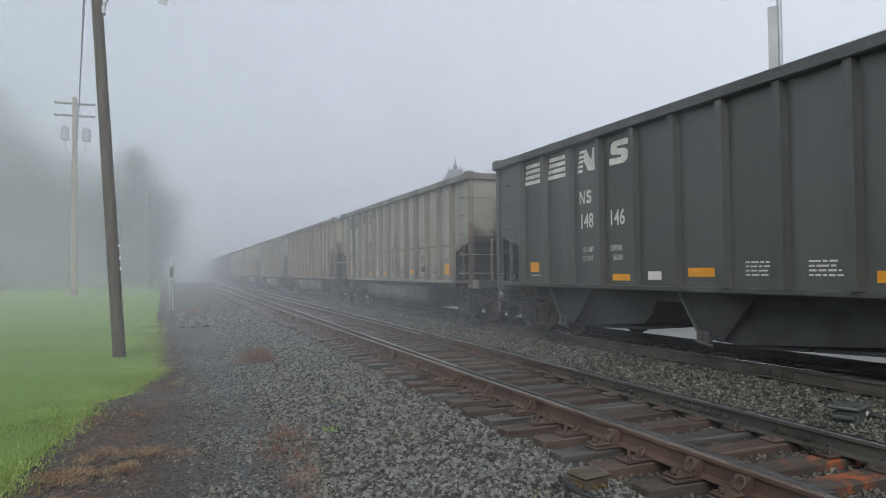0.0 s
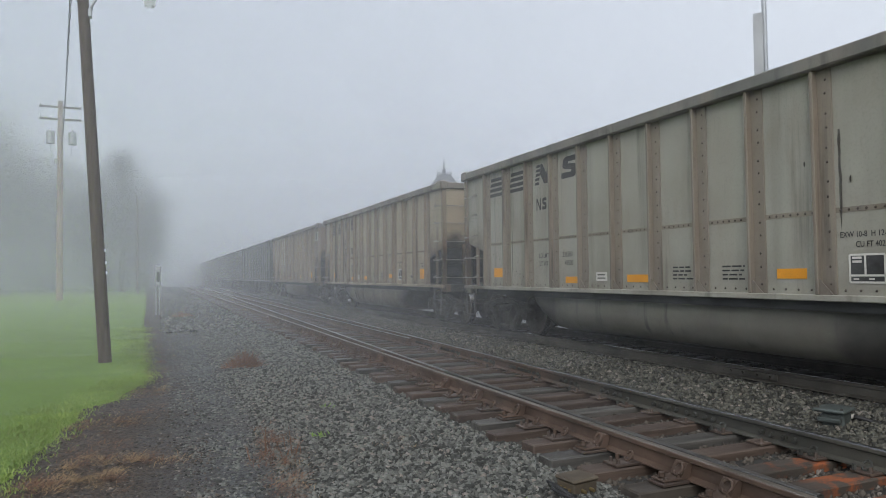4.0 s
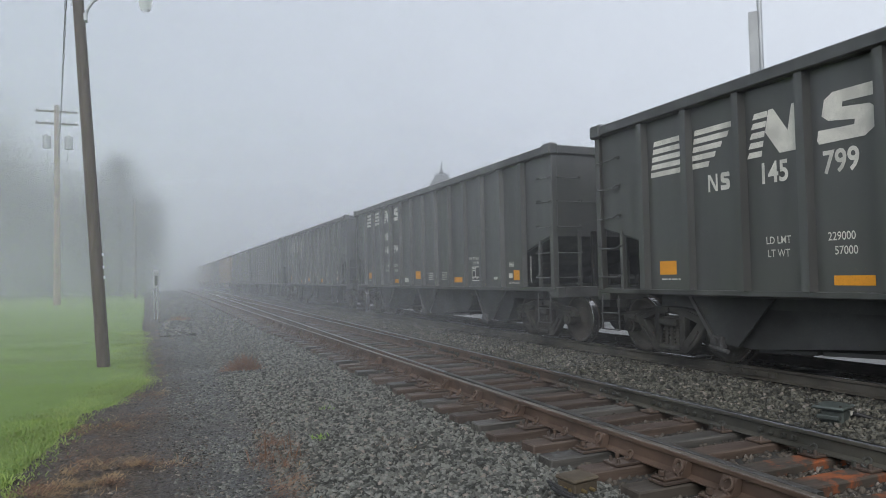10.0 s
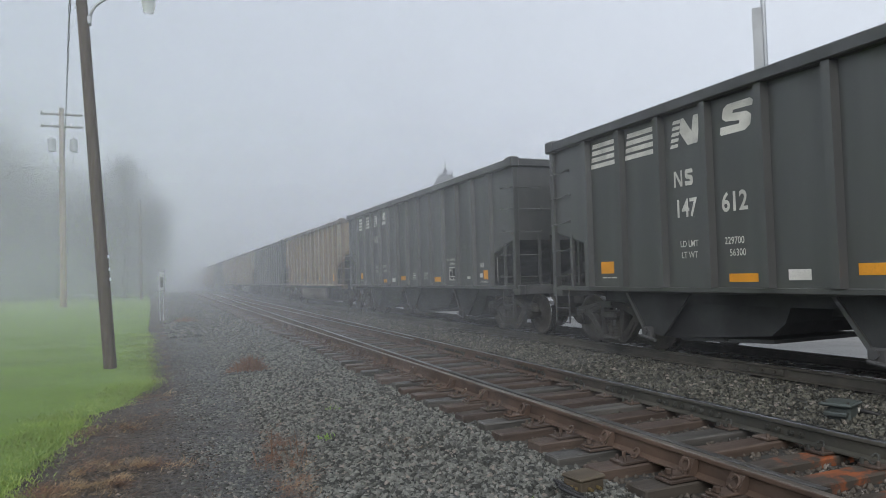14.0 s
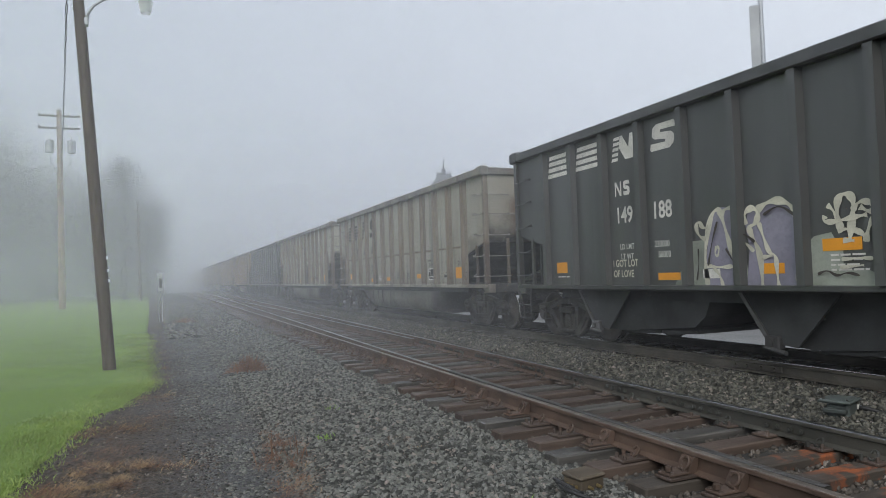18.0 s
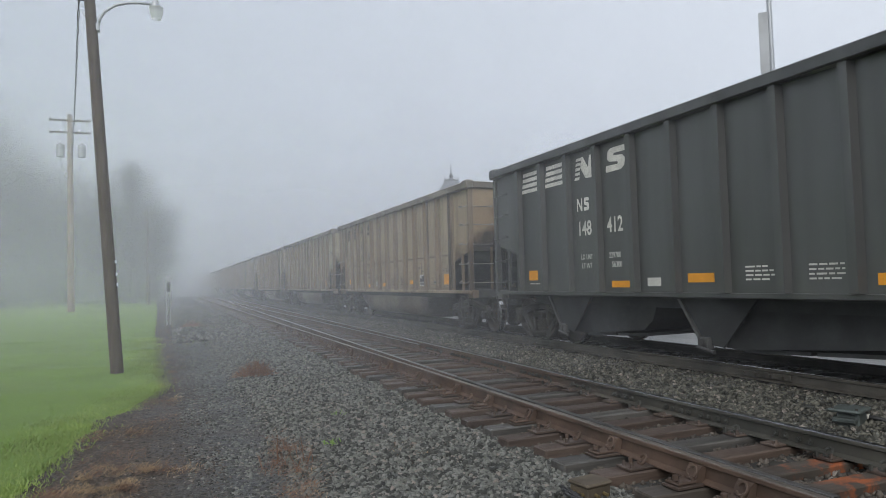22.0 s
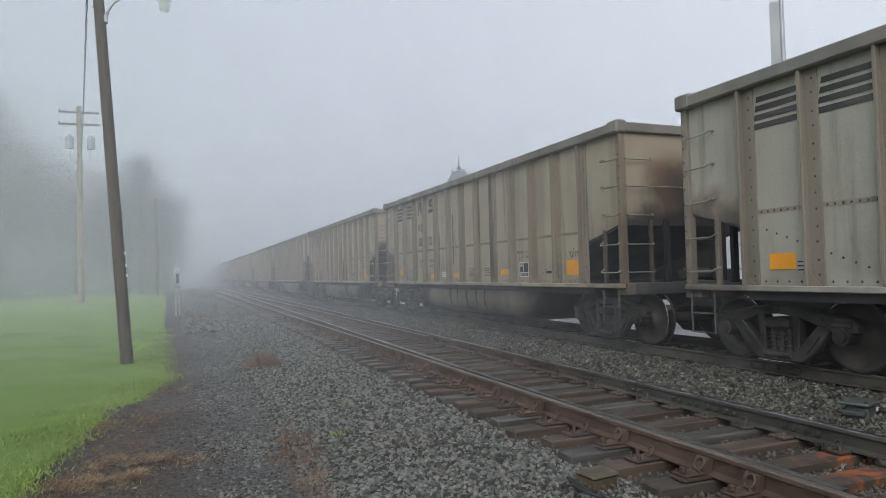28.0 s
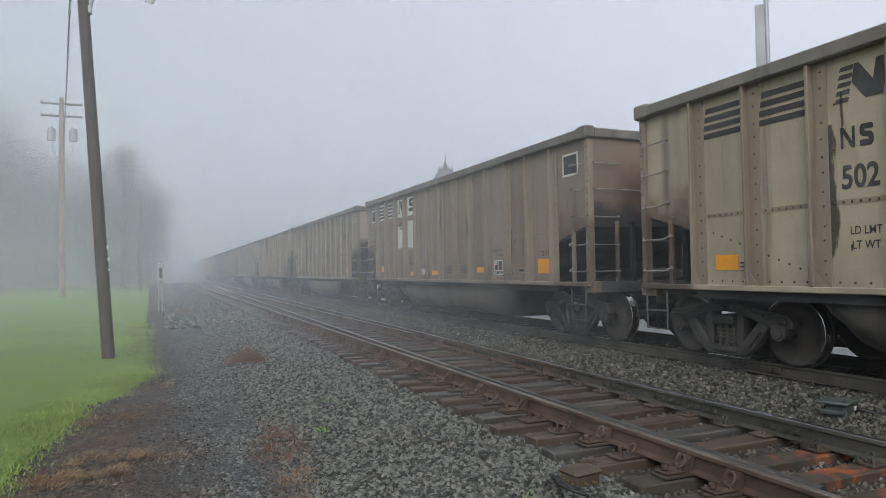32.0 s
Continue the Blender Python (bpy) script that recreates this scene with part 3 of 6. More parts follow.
def build_grass():
    rs = np.random.RandomState(5)
    for k, (n, deep, mat, h, text) in enumerate(((110000, 5.5, M_BLADE, 0.015, "short bright green grass blades of the lawn"), (30000, 0.60, M_BLADEPALE, 0.034, "pale weedy grass along the lawn's ragged edge"))):
        y = 4.6 + 20 * rs.uniform(0, 1, n) ** 1.5
        y[: n // 8] = rs.uniform(-5, 4.6, n // 8)
        e = np.array([lawn_edge(v) for v in y])
        o = deep * rs.uniform(0, 1, n) ** (1.6 if k else 1.2)
        z = np.where(o < 0.05, 0.0, 0.015 + 0.018 * o)
        r = np.stack([e - o + (0.12 * rs.normal(size=n) if k else 0), y, z], 1)
        t = r + np.stack([0.02 * rs.normal(size=n), 0.02 * rs.normal(size=n), h * rs.uniform(0.4, 1.2, n)], 1)
        strands("grass", text, "grass", r, t, 0.0042 if k else 0.0034, mat, 20 + k)
    # flattened straw: ragged lines of small wisps, each with its own lie
    tufts = ((-0.42, 6.87, 0.34, 0.13, 520, 1), (-0.68, 6.3, 0.38, 0.14, 700, 1), (-0.57, 8.62, 0.34, 0.22, 300, 0.6), (-0.14, 10.6, 0.24, 0.35, 220, 0.7), (0.15, 6.62, 0.12, 0.12, 90, 0.8), (-0.60, 7.6, 0.30, 0.4, 300, 0.12), (1.12, 6.6, 0.22, 0.6, 520, 0.12), (0.97, 5.5, 0.16, 0.4, 420, 0.15), (-0.25, 8.9, 0.3, 0.5, 240, 0.2), (-0.2, 12.6, 0.35, 0.8, 240, 0.3), (-0.75, 5.5, 0.5, 0.3, 420, 0.8), (-0.3, 18.5, 0.35, 2.2, 260, 0.5), (2.2, 6.2, 0.2, 0.3, 60, 0.3), (-0.05, 15.5, 0.35, 1.2, 300, 0.3), (0.1, 24.0, 0.5, 3.0, 420, 0.3), (0.0, 33.0, 0.6, 4.0, 420, 0.25))
    for j, (x, y, sx, sy, n, pale) in enumerate(tufts):
        for tone, share_of, mat in (("yellow", pale, M_STRAW), ("brown", 1.6 - 0.6 * pale, M_WEED)):
            m = int(n * share_of)
            wisps = 26
            cx, cy, ca = x + sx * rs.uniform(-1, 1, wisps), y + sy * rs.normal(size=wisps) * 0.8, rs.uniform(-1.4, 1.4, wisps)
            w = (wisps * rs.uniform(0, 1, m) ** 1.7).astype(int)
            r = np.stack([cx[w] + 0.05 * rs.normal(size=m), cy[w] + 0.05 * rs.normal(size=m), 0.004 + 0.02 * rs.uniform(0, 1, m)], 1)
            a, d = ca[w] + 0.9 * rs.normal(size=m), rs.uniform(0.03, 0.13, m)
            t = r + np.stack([d * np.cos(a), d * np.sin(a), 0.05 * rs.uniform(0, 1, m) ** 2], 1)
            strands("straw_patch", "flattened dry %s straw lying on dark cinder" % tone, "straw", r, t, 0.0020, mat, 40 + j)
    for x, y, s, n in ((1.50, 12.9, 0.34, 900), (1.05, 6.4, 0.3, 40), (0.9, 30.0, 0.6, 300)):
        g = rs.normal(size=(n, 2)) * (0.55, 0.42)
        r = np.stack([x + s * g[:, 0], y + s * g[:, 1], np.zeros(n)], 1)
        lean = 0.09 * rs.normal(size=(n, 2))
        t = r + np.stack([lean[:, 0], lean[:, 1], rs.uniform(0.04, 0.40, n) * np.exp(-1.2 * (g ** 2).sum(1))], 1)
        strands("weed_tuft", "dead reddish-brown weed tuft in the gravel", "weed", r, t, 0.005, M_WEED, 60 + n)
    for x, y, n in ((2.35, 4.15, 24), (1.55, 6.9, 26), (2.0, 8.4, 14)):
        r = np.stack([x + 0.05 * rs.normal(size=n), y + 0.05 * rs.normal(size=n), np.full(n, 0.02)], 1)
        t = r + np.stack([0.05 * rs.normal(size=n), 0.05 * rs.normal(size=n), rs.uniform(0.015, 0.07, n)], 1)
        strands("weed_tuft", "small green weed growing between ballast stones", "weed", r, t, 0.005, M_BLADE, 80 + n)


build_grass()

# ---- the tracks ----
def diverge(y):
    return 0.021 * 2.0 * math.log1p(math.exp((y - 6.5) / 2.0))


RAILSEC = ((-0.070, 0.0), (0.070, 0.0), (0.070, 0.012), (0.012, 0.030), (0.010, 0.122), (0.036, 0.134), (0.036, 0.160), (0.030, 0.169), (-0.030, 0.169), (-0.036, 0.160), (-0.036, 0.134), (-0.010, 0.122), (-0.012, 0.030), (-0.070, 0.012))


def sweep(bm, section, line):
    """Sweep an outline in x and z along stations (x, y, z)."""
    rings = [[bm.verts.new((x + p, y, z + q)) for p, q in section] for x, y, z in line]
    n = len(section)
    for a, b in zip(rings, rings[1:]):
        for i in range(n):
            bm.faces.new((a[i], a[(i + 1) % n], b[(i + 1) % n], b[i]))
    bm.faces.new(rings[0][::-1]), bm.faces.new(rings[-1])
    bmesh.ops.recalc_face_normals(bm, faces=bm.faces[:])
    return bm


def rail(track, fx, y0, y1, web, head, step=2.0, label="", top_z=RAIL_1):
    n = max(1, int((y1 - y0) / step))
    line = [(fx(y0 + (y1 - y0) * i / n), y0 + (y1 - y0) * i / n, top_z - 0.17) for i in range(n + 1)]
    ob = part("rail", sweep(bmesh.new(), RAILSEC, line), web, track, label)
    top = ((-0.033, 0.1665), (0.033, 0.1665), (0.026, 0.1715), (-0.026, 0.1715))
    part("rail_head", sweep(bmesh.new(), top, line), head, ob)
    return ob


TIES = [-3.97 + 0.5 * k + 0.03 * math.sin(k * 2.3) for k in range(230)]


def build_tracks():
    near = thing("railway_track", "rusty turnout track on old wooden ties in grey ballast", "railway track")
    far = thing("railway_track", "main line track in use under the coal train", "railway track")
    ax, bx = TRACK_1 - 0.7525, TRACK_1 + 0.7525
    rail(near, lambda y: ax, -9, 230, M_RAIL, M_DULLHEAD, 8, "brown rusty rail with rail braces")
    rail(near, lambda y: bx + diverge(y), -9, 90, M_POINTRAIL, M_SHINE, 1.5, "dark oily rail with a polished edge")
    rail(near, lambda y: ax + 0.078 + diverge(y), 2.95, 9.0, M_RAILDARK, M_POINTHEAD, 1.5)
    rail(near, lambda y: ax + 0.078 + diverge(y), 9.0, 90, M_POINTRAIL, M_SHINE, 1.5)
    rail(near, lambda y: bx - 0.07, 14, 230, M_RAIL, M_SHINE, 8)
    for x in (TRACK_2 - 0.7525, TRACK_2 + 0.7525):
        rail(far, lambda y, x=x: x, -30, 230, M_RAILDUST, M_MAINHEAD, 8, top_z=RAIL_2)
    rnd = random.Random(4)
    tie = [part("tie", boxed(-1.30, 1.30, -0.115, 0.115, -0.18, 0, bevel=0.012), m, near) for m in (M_TIE, M_TIEBROWN, M_TIERUST)]
    meshes = [t.data for t in tie]
    for t in tie:
        bpy.data.objects.remove(t)
    for k, y in enumerate(TIES):
        wide = 0.0 if y < 6 else min(0.4, 0.02 * (y - 6))
        m = pose(TRACK_1 - 0.02 + rnd.uniform(-0.07, 0.07) + wide * 0.5, y, RAIL_1 - 0.185 + rnd.uniform(-0.008, 0.0), 0, 0, rnd.uniform(-1.2, 1.2)) @ Matrix.Diagonal((1.03 + wide / 2.6, 1, 1, 1))
        share("tie", meshes[2 if 2.9 < y < 4.2 else int(k % 3 != 0)], near, m)
        share("tie", meshes[0], far, pose(TRACK_2 + rnd.uniform(-0.05, 0.05), y + 0.1, RAIL_2 - 0.185))


build_tracks()


def ring(bm, c, r, tube, lean=0.0, seg=8):
    """A steel loop in the y-z plane, leaning outward."""
    pts = [Vector((c[0] + lean * math.sin(a), c[1] + r * math.cos(a), c[2] + r * math.sin(a))) for a in [2 * math.pi * k / seg * 0.86 + 0.3 for k in range(seg + 1)]]
    return bent(bm, pts, tube, 6)


def track_fittings():
    near = bpy.data.objects["railway_track"]
    ax, bx = TRACK_1 - 0.7525, TRACK_1 + 0.7525
    top = RAIL_1 - 0.185
    # shared pieces, at the origin of a rail's foot, outside towards -x
    plate = boxed(-0.32, 0.20, -0.09, 0.09, 0.0, 0.022, bevel=0.004)
    for x, y in ((-0.27, 0.05), (-0.27, -0.05), (0.15, 0.05)):
        rod(plate, (x, y, 0.02), (x, y, 0.06), 0.018, 0.013, 7)
    brace = bmesh.new()
    # a leaning brace plate against the web, its spring loop in front
    prism(brace, [(-0.13, 0.022), (-0.04, 0.022), (-0.012, 0.125), (-0.03, 0.138), (-0.055, 0.138), (-0.085, 0.10), (-0.11, 0.05)], "y", -0.06, 0.07)
    box(brace, -0.30, -0.12, -0.07, 0.075, 0.022, 0.042, bevel=0.006)
    ring(brace, (-0.115, -0.02, 0.10), 0.042, 0.012, 0.025, 12)
    rod(brace, (-0.15, -0.06, 0.05), (-0.10, 0.06, 0.05), 0.012, seg=6)
    rod(brace, (-0.26, 0, 0.05), (-0.26, 0, 0.085), 0.026, seg=6)
    clip = bmesh.new()
    ring(clip, (-0.12, 0.0, 0.055), 0.035, 0.011, 0.03)
    rod(clip, (-0.20, 0.05, 0.02), (-0.20, 0.05, 0.07), 0.017, seg=6)
    bolt = bmesh.new()
    rod(bolt, (0.0, 0, 0.085), (-0.045, 0, 0.085), 0.026, seg=6)
    rod(bolt, (-0.04, 0, 0.085), (-0.06, 0, 0.085), 0.014, seg=6)
    made = {}
    for name, bm, mat in (("tie_plate", plate, M_TIEBROWN), ("rail_brace", brace, M_RAIL), ("rail_clip", clip, M_RAIL), ("dark_clip", clip.copy(), M_RAILDARK), ("rail_bolt", bolt, M_RAILDARK)):
        ob = part(name, bm, mat, near)
        made[name] = ob.data
        bpy.data.objects.remove(ob)
    for k, y in enumerate(TIES):
        if y > 26 or y < 2:
            continue
        z = top + 0.002
        share("tie_plate", made["tie_plate"], near, pose(ax, y, z))
        share("tie_plate", made["tie_plate"], near, pose(bx + diverge(y), y, z, 0, 0, 180))
        if k in (13, 15, 16, 18, 21, 23, 25) or (k > 26 and k % 3 == 1):
            share("rail_brace", made["rail_brace"], near, pose(ax, y, z + 0.004))
            share("rail_clip", made["dark_clip"], near, pose(bx + diverge(y), y, z + 0.004))
        else:
            share("rail_clip", made["rail_clip"], near, pose(ax, y, z + 0.004))
            for dy in (0.055, -0.055, -0.195, -0.305):
                share("rail_bolt", made["rail_bolt"], near, pose(bx + diverge(y), y + dy, z))
    # a bolted joint bar on the main line
    bm = boxed(-0.05, -0.02, -0.45, 0.45, 0.035, 0.125, bevel=0.008)
    for y in (-0.33, -0.12, 0.12, 0.33):
        rod(bm, (-0.05, y, 0.08), (-0.08, y, 0.08), 0.02, seg=6)
    j = part("joint_bar", bm, M_RAILDUST, bpy.data.objects["railway_track.001"], "rusty bolted joint bar")
    j.matrix_basis = pose(TRACK_2 - 0.7525, 6.85, RAIL_2 - 0.17)


track_fittings()


def build_trackside_boxes():
    b = thing("junction_box", "olive-brown cast cable junction box on the tie ends", "junction box", m=pose(3.01, 4.37, 0.0, 0, 0, 8) @ Matrix.Diagonal((0.85, 0.85, 0.9, 1)))
    part("body", boxed(-0.14, 0.14, -0.12, 0.12, 0, 0.11, bevel=0.012), M_OLIVE, b)
    part("lid", boxed(-0.155, 0.155, -0.135, 0.135, 0.11, 0.145, bevel=0.014), M_OLIVE, b)
    for y in (-0.06, 0.0, 0.06):
        part("gland", rod(bmesh.new(), (-0.14, y, 0.05), (-0.19, y, 0.05), 0.018, seg=8), M_BRASS, b)
    for x in (-0.05, 0.05):
        part("gland", rod(bmesh.new(), (x, -0.12, 0.05), (x, -0.17, 0.045), 0.016, seg=8), M_BRASS, b)
    c = thing("signal_cables", "black looped signal cables hanging from the junction box", "cable", m=pose(2.8, 4.3, 0.02))
    for k, r in enumerate((0.14, 0.18, 0.22)):
        pts = [(0.03 - r * math.sin(a) * 0.8, 0.12 - 0.06 * k - r * (1 - math.cos(a)) * 0.9, 0.05 + 0.06 * math.sin(a)) for a in [0.35 * i for i in range(9)]]
        smooth(part("cable", bent(bmesh.new(), pts, 0.013, 8), M_CABLE, c))
    m = thing("switch_heater_box", "dark steel switch box between the tracks", "switch box", m=pose(6.50, 4.74, 0.05, 0, 0, 18))
    part("body", boxed(-0.13, 0.13, -0.11, 0.11, 0, 0.20, bevel=0.03), M_BOXGREEN, m)
    part("lid", boxed(-0.19, 0.17, -0.14, 0.16, 0.20, 0.235, bevel=0.014), M_BOXGREEN, m)
    part("flange", boxed(-0.20, -0.12, -0.10, 0.12, 0.10, 0.15, bevel=0.012), M_BOXGREEN, m)
    for x, y in ((-0.15, -0.1), (0.13, -0.1), (-0.15, 0.12), (0.13, 0.12)):
        part("bolt", rod(bmesh.new(), (x, y, 0.235), (x, y, 0.252), 0.014, seg=6), M_TRUCK, m)
    part("hinge", rod(bmesh.new(), (-0.15, 0.165, 0.21), (0.13, 0.165, 0.21), 0.014, seg=8), M_BOXGREEN, m)
    part("coupling", rod(bmesh.new(), (0.12, -0.06, 0.13), (0.20, -0.10, 0.125), 0.026, seg=12), M_PLACARD, m)
    h = thing("air_hose", "dark rubber hose leading from the switch box", "hose", m=pose(6.69, 4.70, 0.12))
    smooth(part("tube", bent(bmesh.new(), [(0.015, 0.0, 0.055), (0.08, -0.06, 0.04), (0.2, -0.2, -0.01), (0.35, -0.55, -0.03), (0.4, -1.2, -0.03)], 0.022, 10), M_CABLE, h))
    p = thing("steel_plate", "flat grey steel plate lying on the ballast", "plate", m=pose(7.0, 5.6, 0.115, 2, 3, 20))
    part("sheet", boxed(-0.25, 0.25, -0.12, 0.12, 0, 0.02, bevel=0.005), M_RAILDARK, p)
    part("stud", rod(bmesh.new(), (0.1, 0, 0.02), (0.1, 0, 0.045), 0.02, seg=6), M_GALV, p)


build_trackside_boxes()

# ---- the coal train ----
# bodies stand BODY_Z up, the trucks LIFT higher on the main line; STRETCH lengthens the drawn body
PITCH, HALF, SIDE, STRETCH = 14.77, 6.70, 1.50, 1.006
BODY_Z, LIFT, TRUCK_Y = 0.32, 0.042, 5.52
AXLES = (6.41, 4.63, -4.63, -6.41)
RIBS = [5.515 - 0.919 * k for k in range(13)]


# how far single cars run behind (+) or ahead (-) of an even spacing, by the play of the couplers
SLACK = {1: 0.09, 2: 0.20, 10: 0.10, 11: 0.18, 14: 0.08, 15: 0.12, 18: -0.05, 19: -0.12, 21: 0.10, 22: 0.10}


def tail_y(i, t):
    """Where the far end of car i stands along the line at t seconds."""
    return PITCH * i + SLACK.get(i, 0.0) + 13.48 - 10.838 * t + 0.00978 * t * t - 0.00025 * t ** 3


def on_side(y, z, out=0.004):
    """A pose for writing on the side that faces the lawn; its x runs to the front of the car."""
    m = Matrix(((0, 0, -1, -SIDE - out), (-1, 0, 0, y), (0, 1, 0, z), (0, 0, 0, 1)))
    return m


def patch(name, w, h, material, parent, y, z, out=0.005, label="", slant=0.0):
    me = bpy.data.meshes.new(name)
    a, b = w / 2, h / 2
    v = [(-a - slant, -b, 0), (a - slant, -b, 0), (a + slant, b, 0), (-a + slant, b, 0)]
    v += [(x, q, 0.003) for x, q, _ in v]
    me.from_pydata(v, [], [(3, 2, 1, 0), (4, 5, 6, 7), (0, 1, 5, 4), (1, 2, 6, 5), (2, 3, 7, 6), (3, 0, 4, 7)])
    me.materials.append(material)
    return share(name, me, parent, on_side(y, z, out), label)


def lathe(bm, prof, axis_x=True, seg=28):
    """Turn an outline (x, r) about the x axis."""
    rings = []
    for k in range(seg):
        a = 2 * math.pi * k / seg
        rings.append([bm.verts.new((x, r * math.cos(a), r * math.sin(a))) for x, r in prof])
    n = len(prof)
    for k in range(seg):
        p, q = rings[k], rings[(k + 1) % seg]
        for i in range(n - 1):
            bm.faces.new((p[i], p[i + 1], q[i + 1], q[i]))
    bmesh.ops.recalc_face_normals(bm, faces=bm.faces[:])
    return bm


def wheel_meshes():
    hub = thing("hub", "", "")
    w = part("wheel", lathe(bmesh.new(), ((-0.09, 0.0), (-0.09, 0.10), (-0.055, 0.12), (-0.02, 0.20), (0.0, 0.36), (-0.055, 0.385), (-0.068, 0.45), (0.05, 0.458), (0.062, 0.487), (0.075, 0.46), (0.07, 0.39), (0.03, 0.37), (0.02, 0.2), (0.09, 0.1), (0.09, 0.0))), M_WHEEL, hub)
    smooth(w)
    t = part("tread", lathe(bmesh.new(), ((-0.0705, 0.449), (-0.067, 0.4575), (-0.060, 0.4605), (0.045, 0.4625))), M_TREAD, hub)
    x = part("axle", rod(bmesh.new(), (-1.06, 0, 0), (1.06, 0, 0), 0.085, seg=14), M_TRUCK, hub)
    out = (w.data, t.data, x.data)
    for o in (w, t, x, hub):
        bpy.data.objects.remove(o)
    return out


WHEEL, TREAD, AXLE = wheel_meshes()


def sideframe(bm, s):
    """Cast side frame of a truck; s is the side, -1 or 1. Centre of the truck at y = 0."""
    x0, x1 = (s * 1.10, s * 0.97) if s < 0 else (s * 0.97, s * 1.10)
    for a in (-1, 1):
        prism(bm, [(a * 1.08, 0.50), (a * 1.10, 0.60), (a * 1.02, 0.68), (a * 0.70, 0.71), (a * 0.34, 0.79), (0, 0.80), (0, 0.69), (a * 0.26, 0.67), (a * 0.58, 0.56), (a * 0.72, 0.50)], "x", x0, x1)
        prism(bm, [(a * 0.76, 0.55), (a * 0.60, 0.60), (a * 0.24, 0.21), (0, 0.19), (0, 0.07), (a * 0.34, 0.08), (a * 0.52, 0.22)], "x", x0, x1)
        prism(bm, [(a * 0.33, 0.70), (a * 0.21, 0.70), (a * 0.21, 0.20), (a * 0.30, 0.20)], "x", x0, x1)
    bmesh.ops.bevel(bm, geom=bm.edges[:], offset=0.016, segments=1, affect="EDGES")
    # raised pads, lugs and the pedestal jaws over the bearings
    o0, o1 = (s * 1.125, s * 1.09) if s < 0 else (s * 1.09, s * 1.125)
    for a in (-1, 1):
        prism(bm, [(a * 0.66, 0.635), (a * 0.36, 0.73), (a * 0.36, 0.755), (a * 0.66, 0.665)], "x", o0, o1)
        prism(bm, [(a * 0.62, 0.44), (a * 0.42, 0.20), (a * 0.39, 0.22), (a * 0.58, 0.46)], "x", o0, o1)
        box(bm, *sorted((s * 0.98, s * 1.13)), *sorted((a * 0.76, a * 1.02)), 0.56, 0.63, bevel=0.015)
    box(bm, *sorted((s * 0.98, s * 1.16)), -0.19, 0.19, 0.50, 0.63, bevel=0.03)
    box(bm, *sorted((s * 0.98, s * 1.14)), -0.22, 0.22, 0.12, 0.19, bevel=0.02)
    rod(bm, (s * 1.09, 0.0, 0.74), (s * 1.13, 0.0, 0.74), 0.03, seg=8)
    return bm


def build_truck(car, y):
    for s in (-1, 1):
        f = part("truck_frame", sideframe(bmesh.new(), s), M_TRUCK, car, "grimy cast side frame")
        f.matrix_basis = pose(0, y, LIFT)
        bm = bmesh.new()
        for dy in (-0.12, 0.0, 0.12):
            rod(bm, (s * 1.03, dy, 0.19), (s * 1.03, dy, 0.50), 0.040, seg=8)
            for k in range(5):
                rod(bm, (s * 1.03, dy, 0.20 + 0.055 * k), (s * 1.03, dy, 0.228 + 0.055 * k), 0.064, seg=10)
        part("spring_nest", bm, M_SPRING, f, "dusty coil springs")
        for dy in (-0.89, 0.89):
            bm = bmesh.new()
            rod(bm, (s * 0.95, dy, 0.457), (s * 1.12, dy, 0.457), 0.115, seg=14)
            rod(bm, (s * 1.12, dy, 0.457), (s * 1.15, dy, 0.457), 0.075, seg=12)
            part("bearing", bm, M_TRUCK, f)
    part("bolster", boxed(-1.05, 1.05, y - 0.18, y + 0.18, 0.42, 0.68, bevel=0.02), M_TRUCK, car)
    part("brake_beam", boxed(-0.7, 0.7, y - 0.34, y - 0.26, 0.35, 0.45), M_TRUCK, car)


def rivet(bm, x, y, z, r=0.016, s=-1):
    """A low dome head on the side sheet."""
    ring = [bm.verts.new((x, y + r * math.cos(a), z + r * math.sin(a))) for a in (0.0, 1.047, 2.094, 3.142, 4.189, 5.236)]
    tip = bm.verts.new((x + s * r * 0.8, y, z))
    for i in range(6):
        bm.faces.new((ring[i], ring[(i + 1) % 6], tip))


def ladder(car, s, e, mat):
    """Ladder and grab irons at the end e of side s."""
    bm = bmesh.new()
    x = s * 1.575
    box(bm, *sorted((s * 1.46, s * 1.52)), *sorted((e * 6.06, e * 6.13)), 1.10, 2.06, bevel=0.006)
    part("ladder_stile", bm, mat, car)
    for z in (1.31, 1.78, 2.27, 2.76, 3.22):
        y, u = (6.08, 0.0) if z < 2 else (6.12, 0.015)
        bm = bent(bmesh.new(), [(s * 1.49, e * 6.60, z + 0.045), (x, e * 6.60, z + 0.03), (x + s * 0.03, e * 6.58, z), (x + s * 0.03, e * (y + 0.04), z + u), (x, e * y, z + u + 0.03), (s * 1.49, e * y, z + u + 0.045)], 0.012)
        for dy in (6.60, y):
            rod(bm, (s * 1.49, e * dy, z + 0.05), (s * 1.53, e * dy, z + 0.05), 0.026, seg=6)
        part("grab_iron", bm, M_RUNG if mat == M_PAINT else mat, car, "worn steel grab iron")
    part("step", bent(bmesh.new(), [(x, e * 6.55, 1.0), (x, e * 6.55, 0.45), (x, e * 6.12, 0.45), (x, e * 6.12, 1.0)], 0.016), M_SOOT, car)
    part("step_rung", rod(bmesh.new(), (x, e * 6.55, 0.72), (x, e * 6.12, 0.72), 0.014, seg=6), M_SOOT, car)


